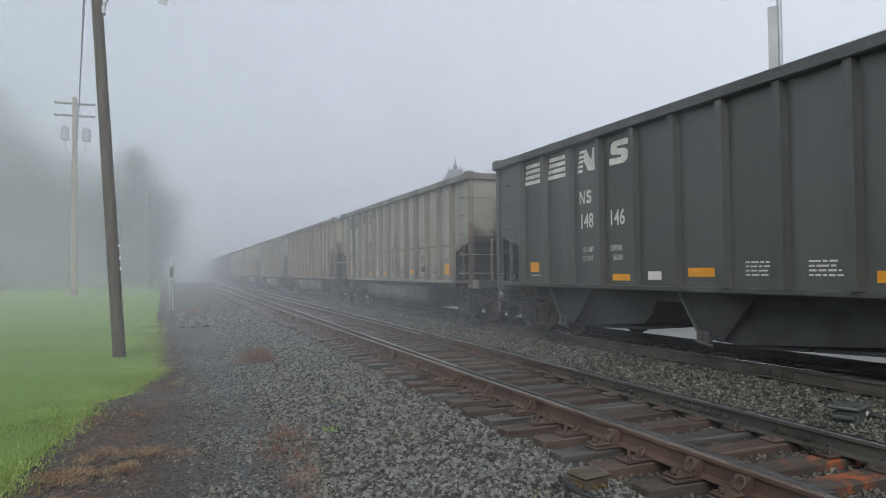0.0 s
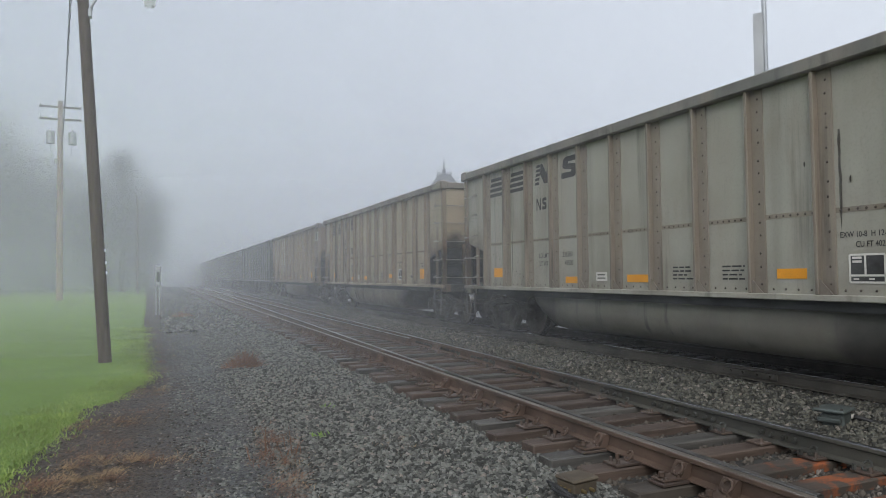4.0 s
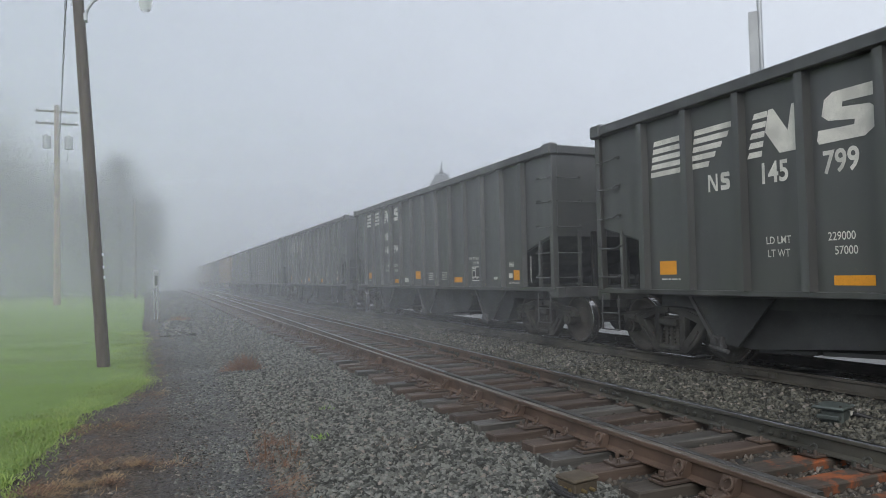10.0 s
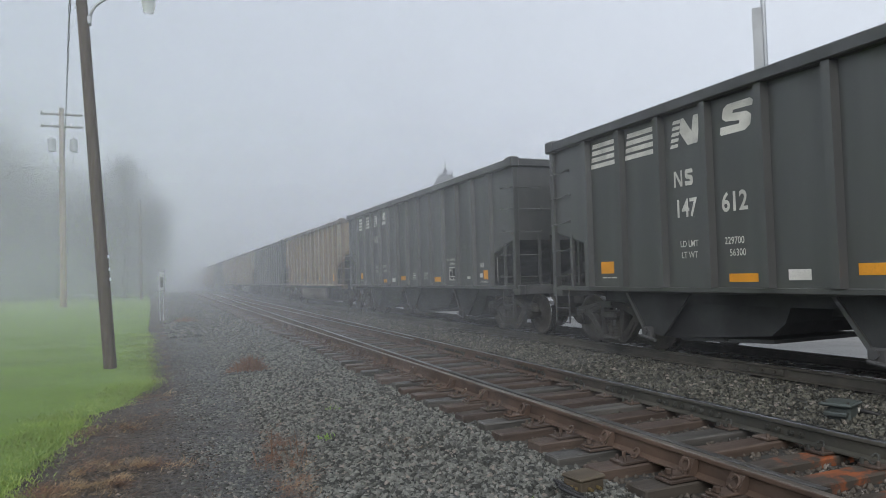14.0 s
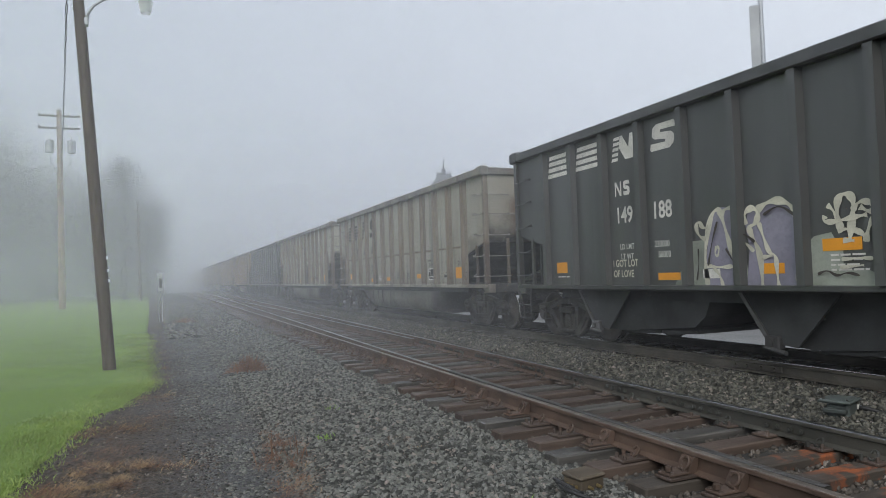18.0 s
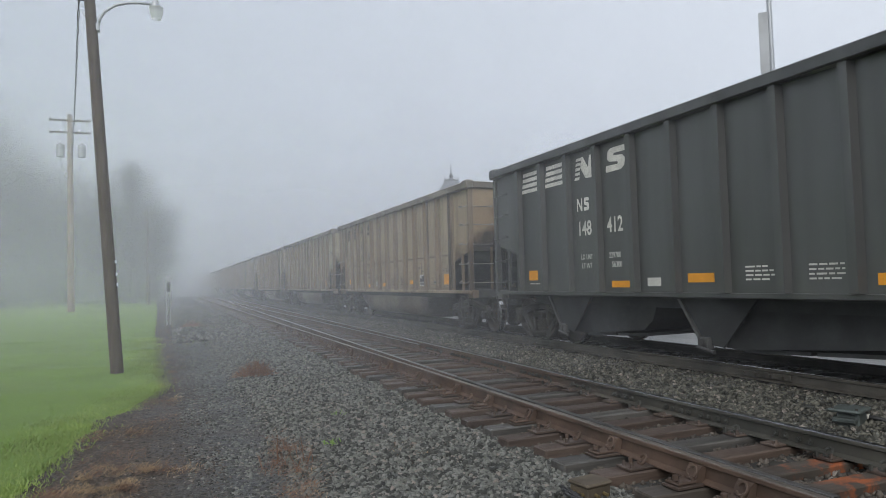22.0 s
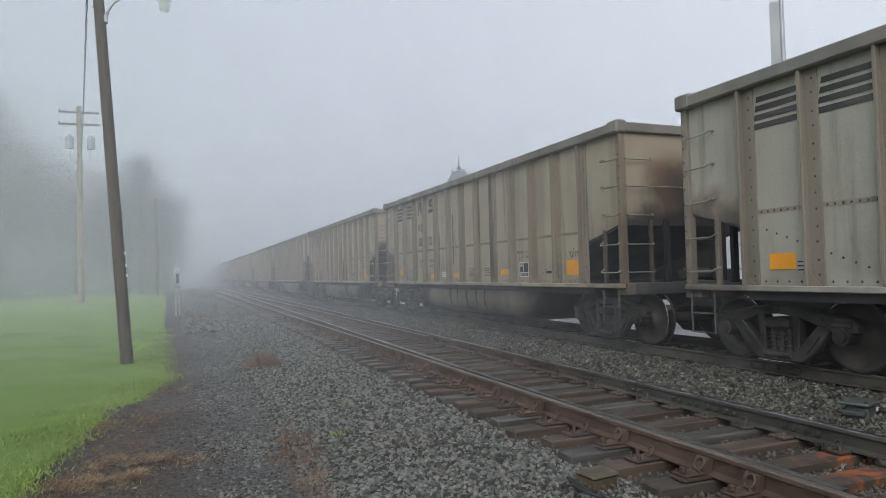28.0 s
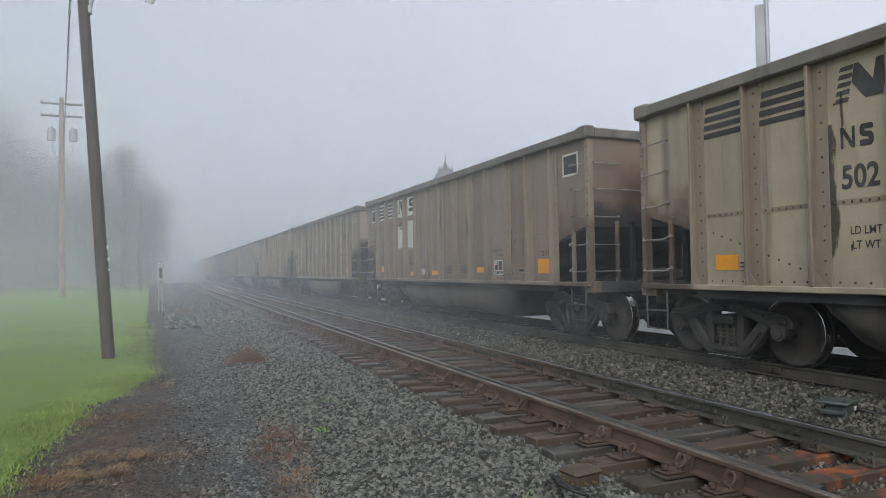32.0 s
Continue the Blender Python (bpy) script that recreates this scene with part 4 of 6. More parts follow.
def end_fittings(car, e, mat):
    bm = bmesh.new()
    y = e * 6.70
    box(bm, -0.98, -0.92, *sorted((e * 6.62, e * 6.68)), 1.10, 2.2, bevel=0.006)
    part("ladder_stile", bm, mat, car)
    for z in (1.31, 1.78, 2.27, 2.76, 3.22):
        part("grab_iron", bent(bmesh.new(), [(-1.46, e * 6.64, z + 0.04), (-1.46, y, z), (-0.92, y, z), (-0.92, e * 6.64, z + 0.04)], 0.012), M_RUNG if mat == M_PAINT else mat, car)
    if e < 0:
        part("grab_iron", bent(bmesh.new(), [(-0.9, e * 6.64, 2.80), (-0.9, y, 2.76), (0.75, y, 2.76), (0.75, e * 6.64, 2.80)], 0.012), M_RUNG if mat == M_PAINT else mat, car)
    part("end_sill", boxed(-1.36, 1.36, *sorted((e * 6.42, e * 6.72)), 0.93, 1.13, bevel=0.012), M_SOOT, car)
    for x in (-1.44, 1.44):
        part("sill_end", boxed(x - 0.08, x + 0.08, *sorted((e * 6.42, e * 6.74)), 0.93, 1.13, bevel=0.012), mat, car)
    bm = boxed(-0.16, 0.16, *sorted((e * 6.7, e * 7.12)), 0.70, 0.98, bevel=0.02)
    box(bm, -0.14, 0.14, *sorted((e * 7.10, e * 7.375)), 0.66, 0.98, bevel=0.03)
    part("coupler", bm, M_TRUCK, car, "rusty cast coupler")
    bm = bmesh.new()
    bent(bm, [(0.3, e * 7.0, 0.8), (0.32, e * 7.2, 0.5), (0.2, e * 7.36, 0.42)], 0.028, 8)
    part("brake_hose", bm, M_CABLE, car)


def body_common(car, mat, rib_w, flange):
    for s in (-1, 1):
        out = [(-6.60, 3.75), (6.60, 3.75), (6.60, 2.15), (5.56, 1.87), (5.56, 1.07), (-5.56, 1.07), (-5.56, 1.87), (-6.60, 2.15)]
        part("side_sheet", prism(bmesh.new(), out, "x", s * 1.47, s * SIDE), mat, car)
        part("side_sill", boxed(*sorted((s * 1.42, s * (1.60 if flange else 1.53))), -6.665, 6.665, 1.045, 1.12, bevel=0.01), mat, car)
        # the web's near-black steel carries the shade that falls under the sill
        part("sill_web", boxed(*sorted((s * 1.40, s * 1.50) if flange else (s * 1.08, s * 1.15)), -5.6, 5.6, 0.93 if flange else 0.86, 1.045), M_BAY, car)
        for e in (-1, 1):
            bm = boxed(*sorted((s * 1.44, s * 1.56)), *sorted((e * 6.555, e * 6.665)), 1.1, 3.72, bevel=0.008)
            part("corner_post", bm, mat, car)
            ladder(car, s, e, mat)
        if flange:
            # a pressed angle: one standing fin and one riveted flange
            bm = boxed(-0.05, 0.05, 0.055, 0.10, 1.12, 3.70, bevel=0.006)
            box(bm, *((0.030, 0.05) if s < 0 else (-0.05, -0.030)), -0.115, 0.06, 1.12, 3.68, bevel=0.004)
            prism(bm, [(-0.115, 1.12), (0.055, 1.12), (0.055, 1.30)], "x", -0.02 if s < 0 else 0.03, -0.03 if s < 0 else 0.02)
        else:
            bm = prism(bmesh.new(), [(0.05 * -s, -0.085), (0.05 * -s, 0.085), (-0.05 * -s, 0.055), (-0.05 * -s, -0.055)], "z", 1.12, 3.70)
        one = part("rib", bm, M_RIB if flange else mat, car)
        one.matrix_basis = pose(s * 1.55, RIBS[0], 0)
        for y in RIBS[1:]:
            share("rib", one.data, car, pose(s * 1.55, y, 0))
    bm = bmesh.new()
    for s in (-1, 1):
        box(bm, *sorted((s * 1.44, s * 1.63)), -6.70, 6.70, 3.68, 3.85, bevel=0.02)
    for e in (-1, 1):
        box(bm, -1.44, 1.44, *sorted((e * 6.55, e * 6.70)), 3.68, 3.85, bevel=0.02)
        for s in (-1, 1):
            box(bm, *sorted((s * 1.42, s * 1.64)), *sorted((e * 6.42, e * 6.715)), 3.66, 3.885, bevel=0.03)
    part("top_chord", bm, mat, car, "dusty steel top rim")
    for e in (-1, 1):
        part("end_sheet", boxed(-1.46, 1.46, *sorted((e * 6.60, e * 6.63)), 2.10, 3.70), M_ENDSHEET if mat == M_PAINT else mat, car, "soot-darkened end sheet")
        for x in (-0.62, 0.62):
            # posts blackened by colour so they sink into the shaded recess
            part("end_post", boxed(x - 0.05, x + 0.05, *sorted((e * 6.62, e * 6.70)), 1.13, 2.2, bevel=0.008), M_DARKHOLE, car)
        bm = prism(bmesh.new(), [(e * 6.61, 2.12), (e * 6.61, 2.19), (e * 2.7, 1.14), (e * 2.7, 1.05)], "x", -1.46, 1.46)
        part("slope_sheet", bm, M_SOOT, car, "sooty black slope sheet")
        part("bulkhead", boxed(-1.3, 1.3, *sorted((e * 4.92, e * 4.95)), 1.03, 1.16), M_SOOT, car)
        end_fittings(car, e, mat)
        build_truck(car, e * TRUCK_Y)
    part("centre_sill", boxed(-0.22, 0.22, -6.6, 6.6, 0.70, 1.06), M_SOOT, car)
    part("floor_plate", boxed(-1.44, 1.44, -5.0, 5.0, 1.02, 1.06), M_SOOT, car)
    # brake gear at the front end
    bm = lathe(bmesh.new(), ((-0.015, 0.25), (0.015, 0.25), (0.015, 0.28), (-0.015, 0.28), (-0.015, 0.25)), seg=18)
    for a in range(4):
        rod(bm, (0, 0, 0), (0, 0.26 * math.cos(a * 1.571), 0.26 * math.sin(a * 1.571)), 0.012, seg=5)
    w = part("brake_wheel", bm, M_SOOT, car)
    w.matrix_basis = pose(0.95, -6.80, 2.45, 0, 0, 90)
    bm = boxed(0.55, 1.0, -6.5, -6.2, 1.13, 1.33, bevel=0.03)
    rod(bm, (-0.1, -6.4, 1.25), (0.5, -6.4, 1.25), 0.10, seg=12)
    part("brake_cylinder", bm, M_SOOT, car)
    bm = rod(bmesh.new(), (0.1, 6.35, 1.22), (0.9, 6.35, 1.22), 0.09, seg=12)
    part("air_tank", bm, M_SOOT, car)


def axles(car):
    for y in AXLES:
        a = share("axle", AXLE, car, pose(0, y, 0.457 + LIFT))
        for s in (-1, 1):
            w = share("wheel", WHEEL, a, pose(s * 0.76, 0, 0, 0, 0, 0 if s < 0 else 180))
            share("tread", TREAD, a, pose(s * 0.76, 0, 0, 0, 0, 0 if s < 0 else 180))


def gondola():
    car = thing("coal_gondola", "weathered beige steel coal gondola with riveted ribs", "freight car", "cars of the coal train")
    body_common(car, M_PAINT, 0.10, 0.25)
    prof = [(-1.38, 1.03), (-1.41, 0.72), (-1.36, 0.52), (-1.22, 0.36), (-0.98, 0.29), (0.98, 0.29), (1.22, 0.36), (1.36, 0.52), (1.41, 0.72), (1.38, 1.03)]
    bm = bmesh.new()
    rings = []
    for y, k in ((-3.85, 0.0), (-3.7, 0.45), (-3.45, 0.8), (-3.1, 1.0), (3.1, 1.0), (3.45, 0.8), (3.7, 0.45), (3.85, 0.0)):
        rings.append([bm.verts.new((x, y, 1.03 - (1.03 - z) * k)) for x, z in prof])
    for a, b in zip(rings, rings[1:]):
        for i in range(len(prof) - 1):
            bm.faces.new((a[i], a[i + 1], b[i + 1], b[i]))
    bmesh.ops.recalc_face_normals(bm, faces=bm.faces[:])
    smooth(part("tub", bm, M_TUB, car, "rounded belly tub below the sill, dusty and dark underneath"))
    # rivets along the ribs and the seam
    bm = bmesh.new()
    for k, y in enumerate(RIBS):
        for j in range(13):
            rivet(bm, -SIDE - 0.020, y - 0.045 + 0.004 * (j % 3), 1.24 + 0.195 * j + 0.02 * math.sin(k * 7 + j * 3))
        if k < 12:
            for j in range(7):
                rivet(bm, -SIDE - 0.004, y - 0.17 - 0.097 * j, 2.06)
            for j in range(4):
                rivet(bm, -SIDE - 0.004, y - 0.2 - 0.17 * j, 1.17)
    for e in (-1, 1):
        for j in range(12):
            rivet(bm, -SIDE - 0.004, e * (5.42 - 0.145 * j), 1.88 - 0.055 * j)
            rivet(bm, -1.562, e * 6.63, 1.3 + 0.2 * j, 0.018)
    tagged(part("rivets", bm, M_RIVET, car), kind="stuff")
    part("seam", boxed(-SIDE - 0.004, -SIDE, -5.5, 5.5, 2.03, 2.09), M_PAINT, car)
    axles(car)
    return car


def hopper():
    car = thing("coal_hopper", "sooty black steel coal hopper car with smooth ribs", "freight car", "cars of the coal train")
    body_common(car, M_BLACKPAINT, 0.11, 0)
    # three funnels: a lit steep side face, and the long dark gates behind it
    for y, deep, run in ((4.95, 0.34, 2.7), (1.24, 0.33, 3.1), (-2.66, 0.33, 1.3)):
        out = [(y - 0.25, 1.05), (y - 0.62, deep), (y - 0.95, deep - 0.03), (y - run, deep + 0.02 + 0.06 * (run - 1)), (y - run - 0.22, deep + 0.30), (y - run - 0.4, 1.05)]
        bay = part("hopper_bay", prism(bmesh.new(), out, "x", -1.05, 1.05), M_BAY, car, "dark sloping discharge hopper")
        for s in (-1, 1):
            face = [(y, 1.05), (y - 0.40, deep + 0.12), (y - 0.52, deep + 0.03), (y - 0.84, deep), (y - 1.47, 1.05)]
            part("funnel_side", prism(bmesh.new(), face, "x", s * 1.20, s * 1.16), M_BAY, bay, "dusty olive-black funnel side")
            part("slope_lip", prism(bmesh.new(), [(y + 0.03, 1.05), (y - 0.39, deep + 0.10), (y - 0.43, deep + 0.14), (y - 0.03, 1.05)], "x", s * 1.24, s * 1.20), M_BLACKPAINT, bay)
        bm = rod(bmesh.new(), (-1.30, y - 0.50, deep + 0.06), (-1.10, y - 0.50, deep + 0.06), 0.055, seg=10)
        box(bm, -1.27, -1.14, y - 0.62, y - 0.40, deep - 0.05, deep + 0.13, bevel=0.02)
        rod(bm, (-1.28, y - 0.42, deep - 0.02), (-1.28, y - 0.74, deep - 0.07), 0.03, seg=8)
        part("gate_hinge", bm, M_SOOT, bay)
        for a, b in ((1.0, 0.5 + run / 2), (0.58 + run / 2, run)):
            za, zb = deep - 0.02 + (a - 0.95) * 0.05, deep - 0.02 + (b - 0.95) * 0.05
            part("hopper_gate", prism(bmesh.new(), [(y - a, za), (y - b, zb), (y - b, zb - 0.05), (y - a, za - 0.05)], "x", -1.0, 1.0), M_BAY, bay)
    part("side_pipe", bent(bmesh.new(), [(-1.1, 1.05, 0.72), (-1.1, 0.7, 0.70), (-1.1, 0.1, 0.70)], 0.02), M_SOOT, car)
    axles(car)
    return car


BEIGE, GREY, TAN, RUST, BROWN, YELLOW = (0.375, 0.32, 0.228), (0.345, 0.338, 0.285), (0.34, 0.268, 0.182), (0.28, 0.185, 0.12), (0.215, 0.165, 0.122), (0.35, 0.27, 0.175)
BLACK = (0.044, 0.045, 0.043)
# kind, paint, running number in two halves, mark (0 none, 1 wide stripes, 2 pointed stripes)
CARS = (
    ("h", BLACK, "148", "146", 1), ("g", GREY, "79", "88", 1), ("g", TAN, "499", "84", 1), ("g", GREY, "", "", 1), ("g", BEIGE, "502", "78", 1),
    ("g", BROWN, "463", "76", 1), ("h", BLACK, "147", "206", 1), ("h", BLACK, "145", "799", 2), ("h", BLACK, "146", "994", 1), ("h", BLACK, "145", "353", 2),
    ("h", BLACK, "147", "612", 1), ("h", BLACK, "", "", 1), ("g", TAN, "495", "46", 1), ("h", BLACK, "149", "188", 1), ("g", GREY, "534", "59", 2),
    ("g", GREY, "513", "11", 2), ("h", BLACK, "148", "412", 1), ("g", YELLOW, "500", "15", 1), ("g", BEIGE, "507", "14", 2), ("g", BEIGE, "", "", 1),
    ("g", GREY, "481", "42", 1), ("g", BEIGE, "505", "32", 1), ("g", TAN, "498", "53", 1), ("g", BEIGE, "502", "85", 1), ("g", BROWN, "", "", 1),
    ("g", BEIGE, "", "", 0), ("g", RUST, "", "", 0), ("g", GREY, "", "", 0), ("g", TAN, "", "", 0), ("h", BLACK, "", "", 0), ("g", BEIGE, "", "", 0),
    ("g", TAN, "", "", 0), ("g", GREY, "", "", 0), ("h", BLACK, "", "", 0), ("g", BEIGE, "", "", 0), ("g", RUST, "", "", 0),
)
TRAIN = []
WORDS = {}


def panel_y(j, f=0.5):
    """Along the side in panel j, counted from the far end; f runs from its far to its near rib."""
    return RIBS[0] - 0.919 * (j - 1 + f)


def words(text, size, material, car, y, z, name="lettering", bold=0.008):
    key = (text, size, material.name)
    if key not in WORDS:
        me = lettering(text, size, bold)
        me.materials.append(material)
        WORDS[key] = me
    return share(name, WORDS[key], car, on_side(y, z, 0.006) @ Matrix.Diagonal((0.8, 1, 1, 1)))


def flat_shape(name, outlines, material, car, y, z, sx=1.0, sy=1.0, slant=0.0, out=0.006):
    me = bpy.data.meshes.new(name)
    v, f = [], []
    for o in outlines:
        f.append(tuple(range(len(v), len(v) + len(o))))
        v += [(sx * (p + slant * q), sy * q, 0) for p, q in o]
    me.from_pydata(v, [], f)
    me.materials.append(material)
    return share(name, me, car, on_side(y, z, out))


def stencil(car, y, z, w, rows, material, pitch=0.055, h=0.022, seed=1):
    """Lines of small print as plain bars."""
    rnd, out = random.Random(seed), []
    for k in range(rows):
        a, q = 0.0, -k * pitch
        end = w * rnd.uniform(0.75, 1.0)
        while a < end - 0.03:
            b = min(end, a + rnd.uniform(0.05, 0.16))
            out.append([(a, q), (b, q), (b, q + h), (a, q + h)])
            a = b + 0.022
    return flat_shape("small_print", out, material, car, y, z)


def bar_stack(n, x0, x1, y0, y1, point):
    """Stacked speed stripes; point draws the lower ones in."""
    h = (y1 - y0) / (n * 1.55)
    out = []
    for k in range(n):
        q = y1 - (k + 1) * (y1 - y0) / n + 0.2 * h
        d = point * k / (n - 1)
        out.append([(x0 - 0.02 * k, q), (x1 - d, q), (x1 - d + 0.03 * (point > 0), q + h), (x0 - 0.02 * k + 0.015, q + h)])
    return out


BLOCK_1 = [(0.26, 0.52), (0.62, 0), (0.98, 0.0), (0.98, 1.0), (0.72, 1.0), (0.72, 0.46), (0.36, 1.0), (0.26, 1.0)]
# the first block's striped edge
SPEED_BARS = [[(-0.06, q), (0.25, q), (0.25, q + 0.13), (-0.03, q + 0.13)] for q in (0.0, 0.215, 0.43, 0.645, 0.86)]
THIN_1 = [(0, 0), (0.15, 0), (0.15, 0.72), (0.60, 0), (0.78, 0), (0.78, 1), (0.63, 1), (0.63, 0.28), (0.18, 1), (0, 1)]
BLOCK_2 = [(0.05, 0.0), (0.8, 0.0), (0.95, 0.15), (0.95, 0.45), (0.8, 0.6), (0.35, 0.66), (0.35, 0.76), (0.95, 0.74), (0.95, 0.9), (0.85, 1.0), (0.15, 1.0), (0.02, 0.88), (0.02, 0.56), (0.15, 0.44), (0.6, 0.36), (0.6, 0.26), (0.0, 0.28), (0.0, 0.08)]


# the owner's small mark, as two plain shapes
MARK_SHAPES = [[(0.21 * p, 0.235 * q) for p, q in THIN_1], [(0.215 + 0.16 * p, 0.235 * q) for p, q in BLOCK_2]]


# panel, place across it, top, length and half width of the worst tar runs on single cars
TAR = {
    1: ((7, 0.6, 2.6, 1.4, 0.07), (7, 0.3, 2.2, 1.0, 0.05), (6, 0.85, 2.8, 1.2, 0.03), (9, 0.2, 2.4, 0.8, 0.03)),
    2: ((4, 0.40, 2.05, 0.9, 0.13), (4, 0.30, 2.95, 0.4, 0.035), (4, 0.72, 2.75, 0.9, 0.03), (4, 0.90, 2.1, 1.0, 0.10), (5, 0.12, 2.6, 1.4, 0.06), (5, 0.40, 1.95, 0.4, 0.04), (6, 0.10, 3.2, 2.0, 0.05), (8, 0.3, 3.3, 2.1, 0.05), (8, 0.7, 2.6, 1.4, 0.08), (9, 0.4, 3.0, 1.6, 0.04)),
    4: ((2, 0.70, 3.45, 1.6, 0.10), (3, 0.30, 2.75, 1.6, 0.10), (1, 0.42, 2.75, 0.32, 0.035), (1, 0.62, 2.2, 0.3, 0.03), (2, 0.30, 2.9, 0.4, 0.03), (1, 0.55, 2.6, 0.35, 0.03), (2, 0.85, 3.3, 1.1, 0.05), (3, 0.12, 3.2, 1.8, 0.07), (5, 0.2, 2.4, 1.0, 0.05), (1, 0.6, 2.1, 0.3, 0.03)),
    15: ((8, 0.34, 2.15, 1.01, 0.17), (8, 0.34, 2.45, 0.25, 0.05), (8, 0.25, 3.3, 0.5, 0.035), (1, 0.9, 3.0, 1.2, 0.03), (5, 0.3, 3.2, 1.6, 0.05), (7, 0.7, 2.5, 1.2, 0.08), (9, 0.3, 2.9, 1.5, 0.04)),
}
TAR.update({
    21: ((4, 0.85, 2.9, 1.2, 0.05), (4, 0.9, 1.9, 0.7, 0.10), (5, 0.15, 2.6, 1.3, 0.05), (3, 0.95, 2.4, 0.5, 0.03), (6, 0.85, 2.4, 1.0, 0.04), (6, 0.25, 3.0, 1.7, 0.05), (9, 0.75, 2.3, 1.1, 0.07)),
    22: ((8, 0.50, 2.15, 1.03, 0.20), (8, 0.48, 3.4, 0.9, 0.025), (7, 0.2, 3.1, 1.3, 0.03), (5, 0.8, 2.6, 0.9, 0.04)),
    23: ((7, 0.5, 2.2, 1.07, 0.17), (3, 0.14, 2.95, 1.8, 0.10), (3, 0.30, 3.3, 0.5, 0.03), (4, 0.85, 2.0, 0.7, 0.03)),
})


def tar_run(car, y, z, deep, wide, seed):
    """A dark run of tar with a few drops beside it."""
    rnd = random.Random(seed)
    w = wide * 1.55
    flat_shape("tar_run", [[(-w, -deep), (w, -deep), (w, 0), (-w, 0)]], M_TARPOOL if wide > 0.105 else M_TARRUN, car, y, z, out=0.0085 if wide > 0.06 else 0.0065)
    drops, shapes = [], []
    for k in range(rnd.randint(2, 6)):
        x, q, a, b = rnd.choice((-1, 1)) * (wide * 1.6 + rnd.uniform(0.03, 0.10)), -rnd.uniform(0.05, 0.95) * deep, rnd.uniform(0.006, 0.014), rnd.uniform(0.015, 0.06)
        if all(abs(x - m) > 0.05 for m in drops):
            drops.append(x)
            shapes.append([(x + a * math.cos(t), q + b * math.sin(t)) for t in [0.785 * n for n in range(8)]])
    flat_shape("tar_drops", shapes, M_TAR, car, y, z, out=0.011)


# along the belly, half width and reach of tar that has run on down the tub
TUB_TAR = {
    4: ((2.2, 0.10, 2.6), (1.9, 0.05, 2.0), (1.2, 0.08, 2.8)), 14: ((2.6, 0.07, 2.4), (2.0, 0.05, 1.8), (1.5, 0.09, 2.7), (0.6, 0.04, 1.5)),
    15: ((-1.2, 0.16, 2.8), (-0.6, 0.05, 2.0)), 21: ((1.2, 0.09, 2.6), (0.7, 0.05, 2.0), (0.1, 0.11, 2.8), (-0.5, 0.06, 2.2), (-1.0, 0.08, 2.7)),
    22: ((2.4, 0.05, 2.2), (1.7, 0.05, 1.6), (-0.9, 0.06, 2.4), (-1.3, 0.20, 2.9), (-1.75, 0.06, 2.3), (-2.2, 0.05, 2.0)), 23: ((-0.4, 0.13, 2.7), (0.2, 0.05, 1.9)),
}


def tub_drips(car, i):
    """Tar running down the curved belly, each run a ribbon that hugs it."""
    prof = ((-1.385, 1.0), (-1.413, 0.72), (-1.363, 0.52), (-1.222, 0.36))
    for n, (y, w, reach) in enumerate(TUB_TAR.get(i, ())):
        v, rows = [], 14
        for k in range(rows + 1):
            u = reach * k / rows
            a = min(int(u), 2)
            (x0, z0), (x1, z1) = prof[a], prof[a + 1]
            wide = w * (0.45 + 0.75 * abs(noise.noise((i * 3.1, n, k * 0.55)))) * (1.0 - 0.75 * (k / rows) ** 3)
            c = y + 0.35 * w * noise.noise((n, i * 2.3, k * 0.4))
            v += [(x0 + (x1 - x0) * (u - a) - 0.008, c - wide, z0 + (z1 - z0) * (u - a)), (x0 + (x1 - x0) * (u - a) - 0.008, c + wide, z0 + (z1 - z0) * (u - a))]
        share("tar_run", mesh_from("tar_run", v, [(2 * k, 2 * k + 1, 2 * k + 3, 2 * k + 2) for k in range(rows)], M_TAR), car)


def load_box(car, y, z, w, h):
    """The dark inspection panel with its thin white frame and cells."""
    patch("load_box", w, h, M_SOOT, car, y, z, 0.005, "dark stencilled panel in a thin white frame")
    a, b, t = w / 2, h / 2, 0.011
    bars = [[(-a, q - t), (a, q - t), (a, q + t), (-a, q + t)] for q in (-b, b, -b * 0.5)]
    bars += [[(p - t, -b), (p + t, -b), (p + t, b), (p - t, b)] for p in (-a, a)] + [[(-a * 0.1 - t, -b * 0.5), (-a * 0.1 + t, -b * 0.5), (-a * 0.1 + t, b), (-a * 0.1 - t, b)]]
    bars += [[(-a * 0.85, q), (-a * 0.3, q), (-a * 0.3, q + 0.025), (-a * 0.85, q + 0.025)] for q in (b * 0.7, b * 0.42)]
    bars += [[(p, -b * 0.82), (p + 0.06, -b * 0.82), (p + 0.06, -b * 0.70), (p, -b * 0.70)] for p in (-a * 0.8, a * 0.1)]
    flat_shape("load_box_lines", bars, M_PLACARD, car, y, z, out=0.0095)


